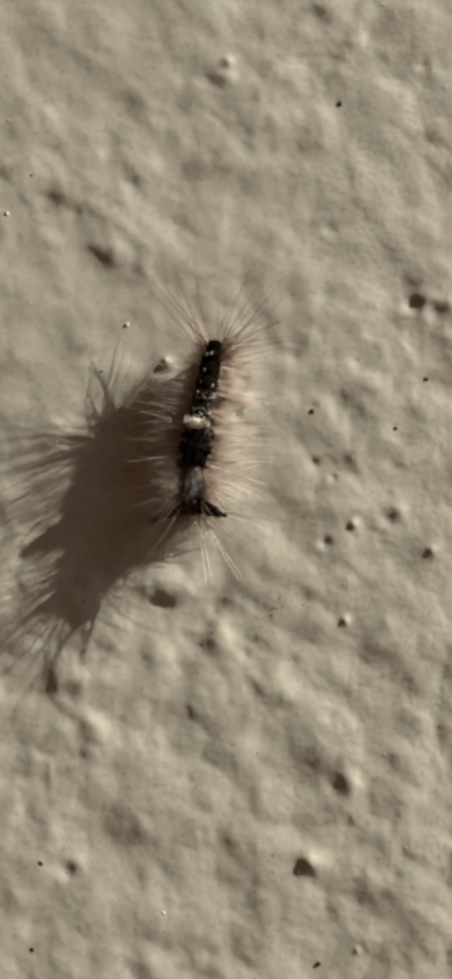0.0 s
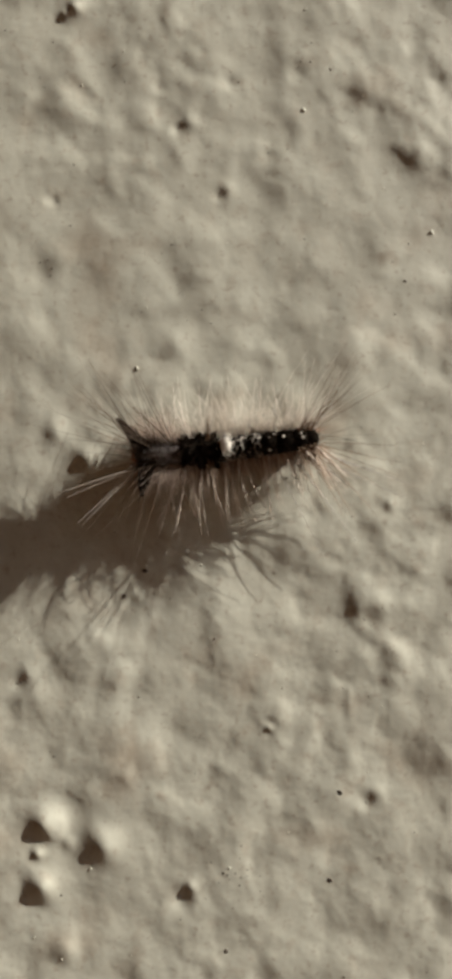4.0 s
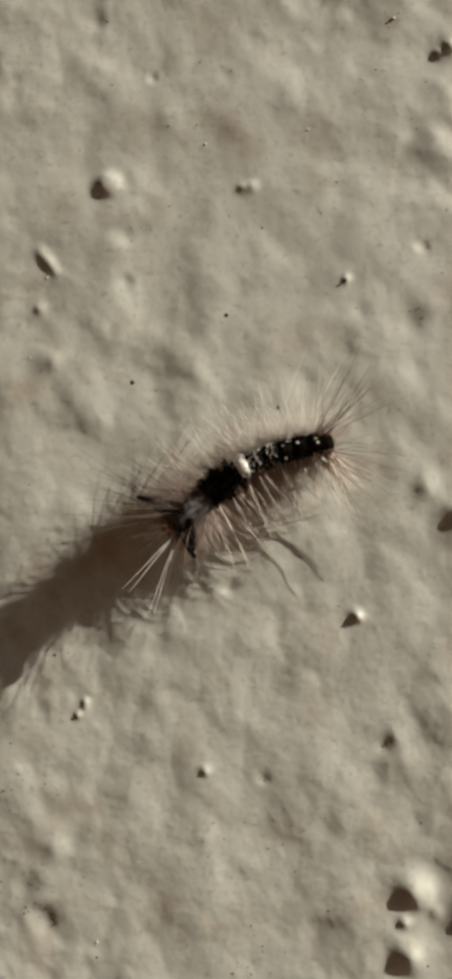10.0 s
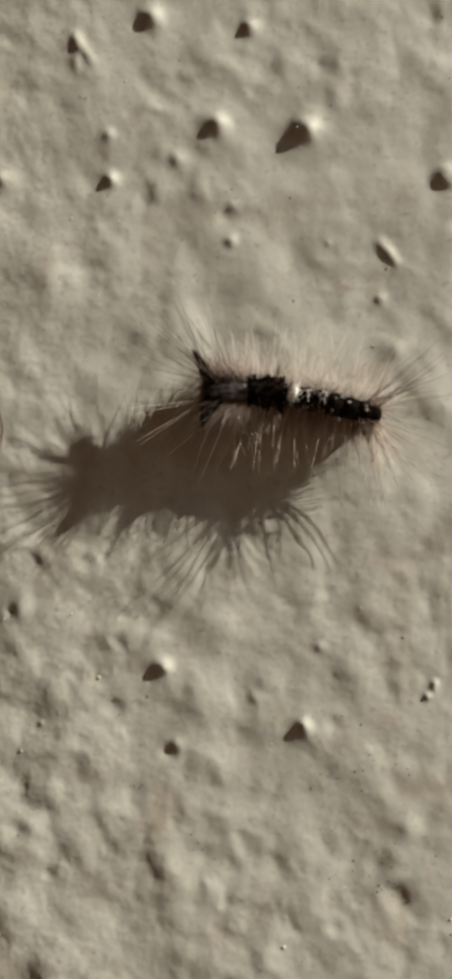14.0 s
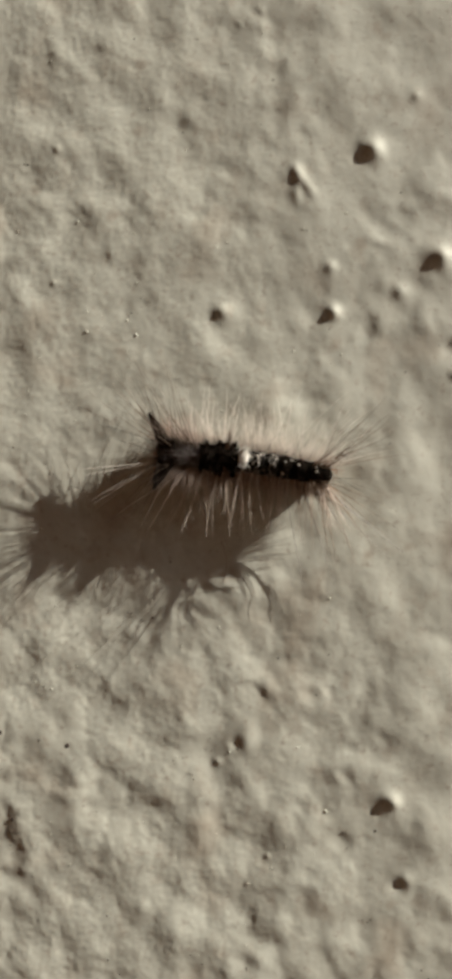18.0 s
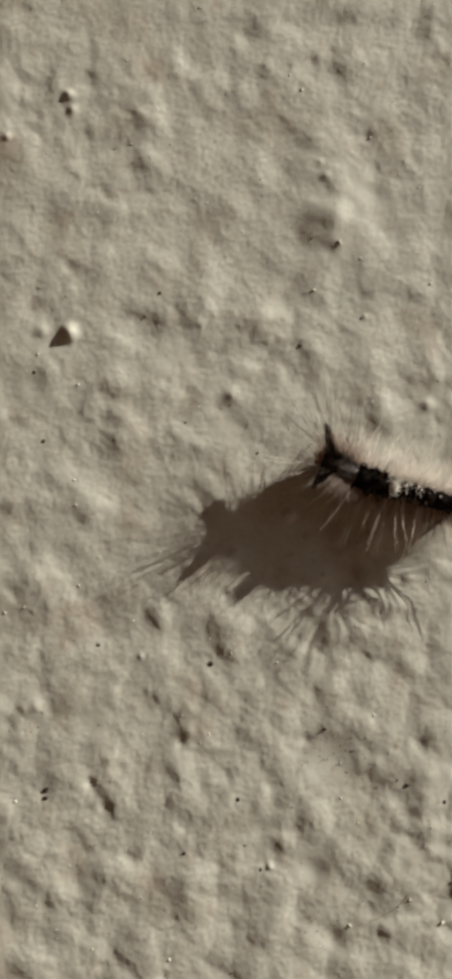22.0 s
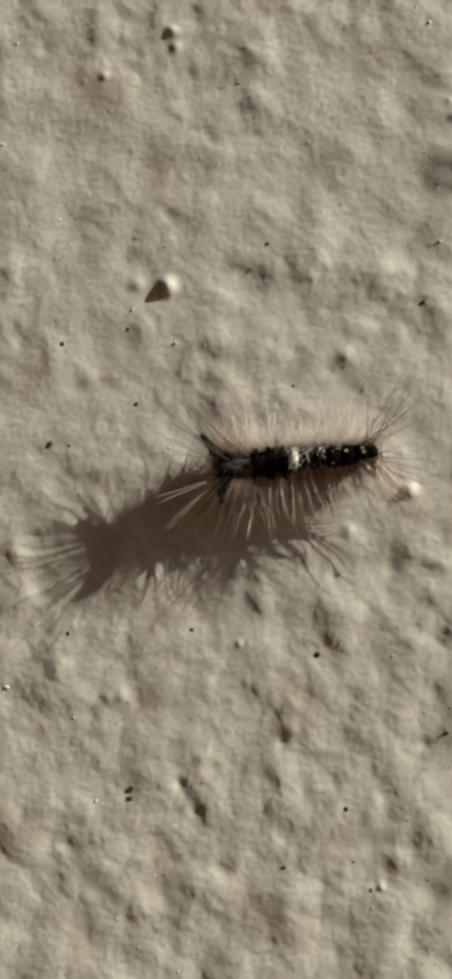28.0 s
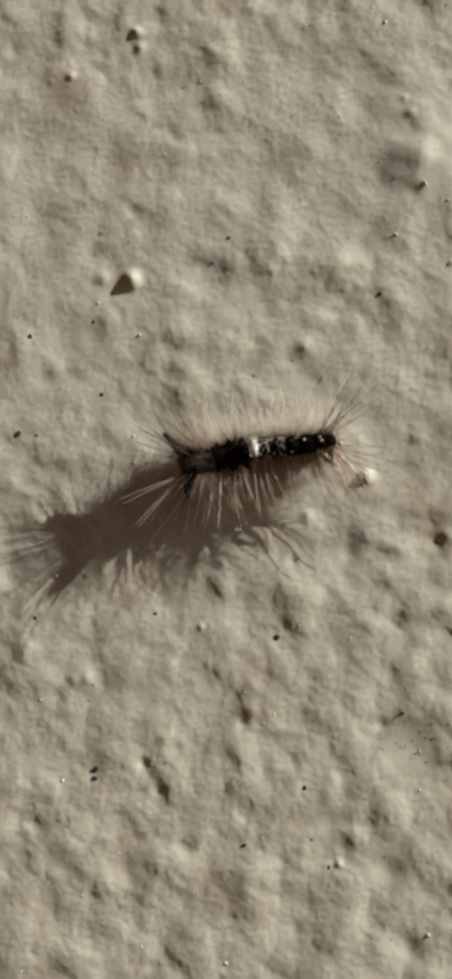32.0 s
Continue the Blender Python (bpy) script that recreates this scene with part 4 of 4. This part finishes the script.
def build_caterpillar():
    body = tagged(new("caterpillar"), "black and grey caterpillar with pale bristles crawling on the wall", "caterpillar")
    rings = []
    for n, (place, half, r, mat) in enumerate(RINGS):
        before = RINGS[n - 1][2] if n else 0.6
        after = RINGS[n + 1][2] if n + 1 < len(RINGS) else 0.35
        ob = part("body_ring", ring_body(half, r, min(before, r) * (0.86 if n < 7 else 0.74), min(after, r) * (0.86 if n < 6 else 0.74), 1.2 if n < 4 else (1.65 + 0.055 * max(0, place)) / r), mat, body)
        rings.append((ob, place))
        for which in (-1, 1):
            part("wart", bead(0, -0.2 * r, which * r * 0.85, 0.26), DULL, ob, "round brown wart with bristles")
            side_hair(ob, n, r, which)
        top_hair(ob, n, r)
        if n > 3:
            under_hair(ob, n, r)
        if n in (0, 1, 11, 12):
            tuft = Strands()
            for _ in range(45):
                tuft.hair((0, 0, random.choice((-1, 1)) * r * 0.8), (random.gauss(0, 0.5) + (n > 5) - (n < 5), random.uniform(-0.6, 0.5), random.gauss(0, 0.8)), random.uniform(0.8, 2.2), (0, 0, 0), 0.02)
            tuft.done("rust_hair", RUST, ob, "short rusty hairs")
        if n > 8:
            for a in ((0.45, -0.6), (0.38,), (0.5, 0.1), ())[n - 9]:
                part("wart", bead(random.uniform(-0.3, 0.3), -1.14 * r * math.cos(a), r * math.sin(a), random.uniform(0.08, 0.15), random.uniform(1.0, 1.6)), BEAD, ob, "small pale wart")
        if n in (6, 7, 8, 9):
            back_pattern(ob, n, r)
        if n in (1, 2, 3):
            mane = Strands()
            for _ in range(120):
                a = random.uniform(-0.9, 1.45)
                mane.hair((random.uniform(-0.5, 0.6), -r * 1.08 * math.cos(a), r * math.sin(a)), (-1, -random.uniform(0.05, 0.4), random.gauss(0, 0.15) + 0.2 * math.sin(a)), random.uniform(0.5, 0.9) if n == 1 else random.uniform(0.9, 1.7), (0, 0.1, 0), random.uniform(0.02, 0.036), 4)
            mane.done("mane", ASH, ob, "grey hairs combed forward")
        if n in (4, 5):
            black_brush(ob, n, r)
        if n == 6:
            pad = bead(0, 0, 0, 0.6)
            for v in pad.verts:
                v.co = Vector((v.co.x * 0.82 - 0.0001, v.co.y - r * 0.00122, v.co.z * 1.4 + 0.0002))
            part("tuft_pad", pad, WHITE, ob)
            brush = Strands()
            for _ in range(260):
                z = random.uniform(-0.85, 0.85)
                x = random.gauss(-0.08, 0.25) * (1 - 0.6 * z * z)
                brush.hair((x, -r * 1.15, z + 0.2), (random.gauss(0.1, 0.22), -1, z * 0.35), random.uniform(0.5, 0.9), (0, 0, 0), 0.045, 3)
            brush.done("white_tuft", WHITE, ob, "short white tuft")
        if n == 0:
            collar = Strands()
            for _ in range(250):
                z = random.uniform(-1.0, 1.0)
                collar.hair((random.uniform(-0.4, 0.2), -r * 1.1 * math.sqrt(1 - 0.7 * z * z), z * r), (-0.6 + random.gauss(0, 0.2), -0.35, z + random.gauss(0, 0.2)), random.uniform(0.3, 0.75), (0, 0, 0), 0.06, 3)
            collar.done("collar_tuft", PENCIL, ob, "dark brown collar of hair")
            for which in (-1, 1):
                hair_pencil(ob, r, which)
        legs = "foreleg" if n in (0, 1, 2) else "proleg" if n in (5, 6, 7, 8, 12) else ""
        for which in (-1, 1) if legs else ():
            leg = Strands()
            leg.hair((0, 0.5 * r, which * 0.45 * r), (-0.1, 1, which * 0.35), 0.9 if legs == "proleg" else 1.0, (0, 0, 0), 0.3 if legs == "proleg" else 0.17, 5)
            leg.done(legs, GREY if legs == "proleg" else ORANGE, ob)
    skull = part("head", bead(-0.1, 0.8, 0, 1.02), ORANGE, body, "glossy orange head")
    for which in (-1, 1):
        part("eye_patch", bead(-0.9, 0.6, which * 0.55, 0.18), BLACK, skull)
    part("mouth", bead(-0.85, 1.2, 0, 0.28), BLACK, skull)
    face = Strands()
    for _ in range(20):
        face.hair((-0.3, 0.2, random.uniform(-0.6, 0.6)), (-1 + random.gauss(0, 0.3), random.uniform(-0.9, 0.25), random.gauss(0, 0.6)),
                  random.uniform(2, 5), (0, 0.5, 0), 0.015)
    face.done("face_hair", PALE, skull, "pale bristles")
    cheeks = Strands()
    for _ in range(150):
        a = random.uniform(0, math.tau)
        cheeks.hair((random.uniform(-0.5, 0.3), 0.4 + 0.6 * math.cos(a), 0.7 * math.sin(a)), (random.uniform(-0.7, 0.3), 0.7 * abs(math.cos(a)) + random.gauss(0, 0.2), math.sin(a) * 1.3 + random.gauss(0, 0.3)),
                    random.uniform(1.0, 3.2), (0, 0.2, 0), random.uniform(0.018, 0.032), 4)
    crown = Strands()
    for _ in range(130):
        way = (-random.uniform(0.1, 1.0), random.uniform(-0.9, 0.5), random.gauss(0, 0.7))
        crown.hair((random.uniform(-0.7, 0.3), random.uniform(0.0, 0.9), random.uniform(-0.8, 0.8)), way, random.uniform(1.2, 3.2), (0, 0.3, 0), random.uniform(0.01, 0.017), 4)
    crown.done("crown_hair", TAWNY, skull, "fine tawny hairs round the head")
    cheeks.done("cheek_hair", RUST, skull, "fuzz of rusty and tawny hair")
    rings.append((skull, -7.7))
    return body, rings


caterpillar, parts_in_line = build_caterpillar()

# how far the fore part and the head bend to the side, how much the neck is drawn in, how the tail bends, how far the fore part lifts off the wall
FORE = [(0, 7), (0.5, 3), (1, 2), (1.5, -5), (2, -17), (2.5, -2), (4.5, -1), (5, 10), (5.5, 9), (6, 6), (6.5, 10), (7, 14), (7.5, 7), (8, 5), (8.5, 12), (9, 12), (9.5, 28), (10, 24), (10.5, -8), (11, -2), (11.5, 7), (12, 14), (12.5, 4), (13, -10), (13.5, 4), (14, 10), (14.5, 7), (15, 10), (15.5, 4), (17.5, 2), (18, 7), (18.5, -4), (19, 19), (19.5, 9), (20, 7), (20.5, -1), (21, 5), (21.5, -4), (22, -7), (22.5, 9), (23, 19), (23.5, 19), (24, 15), (24.5, 15), (25, 9), (25.5, 14), (26, -18), (26.5, -2), (28.5, 1), (29, 6), (30, 7), (31, 6), (32, 7)]
HEAD = [(0, 8), (0.5, 6), (1, 9), (1.5, -10), (2, -12), (2.5, -5), (4.5, -1), (5, 8), (5.5, 20), (6, 5), (6.5, 21), (7, 26), (7.5, 16), (8, 7), (8.5, 26), (9, 51), (9.5, 60), (10, 25), (10.5, -17), (11, 8), (11.5, 14), (12, 9), (12.5, 9), (13, -9), (13.5, 9), (14, 15), (14.5, 16), (15, 32), (15.5, 8), (17.5, 5), (18, 5), (18.5, -8), (19, 38), (19.5, 20), (20, 5), (20.5, -3), (21, -1), (21.5, -8), (22, -14), (22.5, 14), (23, 25), (23.5, 40), (24, 49), (24.5, 55), (25, 42), (25.5, 30), (26, -22), (26.5, -5), (28.5, 1), (29, 4), (30, 8), (31, 1), (32, 5)]
NECK = [(0, 1.1), (1, 0.95), (2, 1), (26.5, 1), (28.5, 0.8), (29, 0.82), (30, 0.77), (31, 0.66), (32, 0.82)]
TAIL = [(0, 0), (1, 0), (1.5, 8), (2, 14), (2.5, 4), (4.5, 0), (9, 0), (10, -14), (11, -6), (12, 0), (23, -4), (25, -9), (26, 0), (32, 0)]
LIFT = [(0, 1), (0.5, 2), (1, 3), (1.5, 4), (2, 6), (2.5, 5), (4.5, 2), (5, 1), (5.5, 2), (6, 2), (6.5, 2), (7, 1), (7.5, 1), (8, 1), (8.5, 8), (9, 14), (9.5, 16), (10, 9), (10.5, 5), (11, 1), (11.5, 2), (12, 2), (12.5, 2), (13, 1), (13.5, 1), (14, 1), (14.5, 8), (15, 14), (15.5, 12), (17.5, 3), (18, 1), (18.5, 1), (19, 1), (19.5, 1), (20, 1), (20.5, 1), (21, 1), (21.5, 2), (22, 2), (22.5, 2), (23, 3), (23.5, 8), (24, 16), (24.5, 27), (25, 34), (25.5, 28), (26, 3), (26.5, 1), (28.5, 3), (29, 3), (30, 3), (31, 2), (32, 2)]


def between(rows, t):
    times, values = zip(*rows)
    return float(np.interp(t, times, values))


def spine(t):
    """The line of the body at a time, as (place along it, point in mm, bend, lift) from head to tail."""
    fore, head, lift, neck = between(FORE, t), between(HEAD, t), radians(between(LIFT, t)), between(NECK, t)
    line, at, ds = [], Vector((0, -1.75, 0)), 0.2
    for k in range(48):
        s = k * ds
        u, v = min(1.0, s / 4.5), min(1.0, s / 8.5)
        a = radians(float(np.interp(s, (0, 2.0, 4.0, 5.8, 7.4), (fore * 0.5, fore, (fore + head) / 2, head, head * 0.6))))
        e = lift * 2 * v ** 1.2 - radians(1.5) * u
        line.append((-s, at.copy(), a, e))
        at = at + Vector((-math.cos(a) * math.cos(e), -math.sin(e), -math.sin(a) * math.cos(e))) * ds * (neck if s > 4 else 1.0)
    line.reverse()
    tail, at = radians(between(TAIL, t)), Vector((0, -1.75, 0))
    for k in range(1, 42):
        s = k * ds
        a = tail * (s / 4 - 1)
        at = at + Vector((math.cos(a), -0.055, math.sin(a))) * ds
        line.append((s, at.copy(), a, radians(-2)))
    return line


def motions():
    walk(caterpillar, [
        (0, pose(0.10266, 0, 1.20282, 0, -75.7, 0)),
        (0.5, pose(0.10006, 0, 1.19917, 0, -66.4, 0)),
        (1, pose(0.09731, 0, 1.19708, 0, -51.8, 0)),
        (1.5, pose(0.09402, 0, 1.19393, 0, -45.6, 0)),
        (2, pose(0.09107, 0, 1.19360, 0, -36.3, 0)),
        (2.5, pose(0.08636, 0, 1.19346, 0, -18.0, 0)),
        (4.5, pose(0.07346, 0, 1.19345, 0, -0.9, 0)),
        (5, pose(0.06930, 0, 1.19450, 0, 5.9, 0)),
        (5.5, pose(0.06522, 0, 1.19421, 0, 2.4, 0)),
        (6, pose(0.06148, 0, 1.19472, 0, 1.4, 0)),
        (6.5, pose(0.05794, 0, 1.19498, 0, 4.9, 0)),
        (7, pose(0.05418, 0, 1.19624, 0, 7.0, 0)),
        (7.5, pose(0.04991, 0, 1.19700, 0, 9.6, 0)),
        (8, pose(0.04828, 0, 1.19861, 0, 14.8, 0)),
        (8.5, pose(0.04509, 0, 1.19899, 0, 8.7, 0)),
        (9, pose(0.04485, 0, 1.19897, 0, 5.5, 0)),
        (9.5, pose(0.04500, 0, 1.19721, 0, -8.7, 0)),
        (10, pose(0.04488, 0, 1.19702, 0, -16.1, 0)),
        (10.5, pose(0.04249, 0, 1.19584, 0, -24.5, 0)),
        (11, pose(0.03900, 0, 1.19710, 0, -6.9, 0)),
        (11.5, pose(0.03499, 0, 1.19758, 0, 1.2, 0)),
        (12, pose(0.03145, 0, 1.19849, 0, 4.4, 0)),
        (12.5, pose(0.02714, 0, 1.19904, 0, 7.2, 0)),
        (13, pose(0.02388, 0, 1.19978, 0, 7.6, 0)),
        (13.5, pose(0.02085, 0, 1.20150, 0, 20.4, 0)),
        (14, pose(0.01779, 0, 1.20248, 0, 14.8, 0)),
        (14.5, pose(0.01310, 0, 1.20193, 0, 4.6, 0)),
        (15, pose(0.01079, 0, 1.20287, 0, 2.9, 0)),
        (15.5, pose(0.00814, 0, 1.20260, 0, -6.8, 0)),
        (17.5, pose(-0.00445, 0, 1.20795, 0, 8.9, 0)),
        (18, pose(-0.00769, 0, 1.20953, 0, 11.4, 0)),
        (18.5, pose(-0.01177, 0, 1.21082, 0, 13.2, 0)),
        (19, pose(-0.01432, 0, 1.21207, 0, 10.3, 0)),
        (19.5, pose(-0.01809, 0, 1.21215, 0, 3.3, 0)),
        (20, pose(-0.02207, 0, 1.21286, 0, -1.1, 0)),
        (20.5, pose(-0.02768, 0, 1.21326, 0, -1.2, 0)),
        (21, pose(-0.03080, 0, 1.21461, 0, 2.8, 0)),
        (21.5, pose(-0.03513, 0, 1.21586, 0, 6.9, 0)),
        (22, pose(-0.03743, 0, 1.21753, 0, 15.6, 0)),
        (22.5, pose(-0.03941, 0, 1.21888, 0, 20.9, 0)),
        (23, pose(-0.04297, 0, 1.21969, 0, 14.1, 0)),
        (23.5, pose(-0.04656, 0, 1.22014, 0, 9.1, 0)),
        (24, pose(-0.04939, 0, 1.22021, 0, -2.5, 0)),
        (24.5, pose(-0.05225, 0, 1.21797, 0, -16.8, 0)),
        (25, pose(-0.05267, 0, 1.21722, 0, -22.2, 0)),
        (25.5, pose(-0.05259, 0, 1.21731, 0, -23.0, 0)),
        (26, pose(-0.05334, 0, 1.21666, 0, -28.2, 0)),
        (26.5, pose(-0.05666, 0, 1.21692, 0, -15.9, 0)),
        (28.5, pose(-0.05970, 0, 1.21733, 0, -6.0, 0)),
        (29, pose(-0.05946, 0, 1.21727, 0, -5.0, 0)),
        (30, pose(-0.05937, 0, 1.21741, 0, -4.3, 0)),
        (31, pose(-0.05965, 0, 1.21711, 0, -8.2, 0)),
        (32, pose(-0.05946, 0, 1.21712, 0, -7.1, 0)),
    ])
    times = [k * 0.5 for k in range(65)]
    lines = {t: spine(t) for t in times}
    for ob, place in parts_in_line:
        rows = []
        for t in times:
            reach = 0.9 * min(1.0, max(0.0, (between(LIFT, t) - 12) / 12)) if ob.name == "head" else 0.0  # the lifted head stretches out
            s, at, a, e = min(lines[t], key=lambda row: abs(row[0] - place + reach))
            ripple = 0.12 * math.sin(2.6 * t + place * 0.7) if t < 27 else 0.0
            turn = Matrix.Rotation(-a, 4, "Y") @ Matrix.Rotation(e * (1.6 if place < -8 else 1.0), 4, "Z")
            rows.append((t, Matrix.Translation((at + Vector((0, -ripple, 0))) / 1000) @ turn))
        walk(ob, rows)


motions()
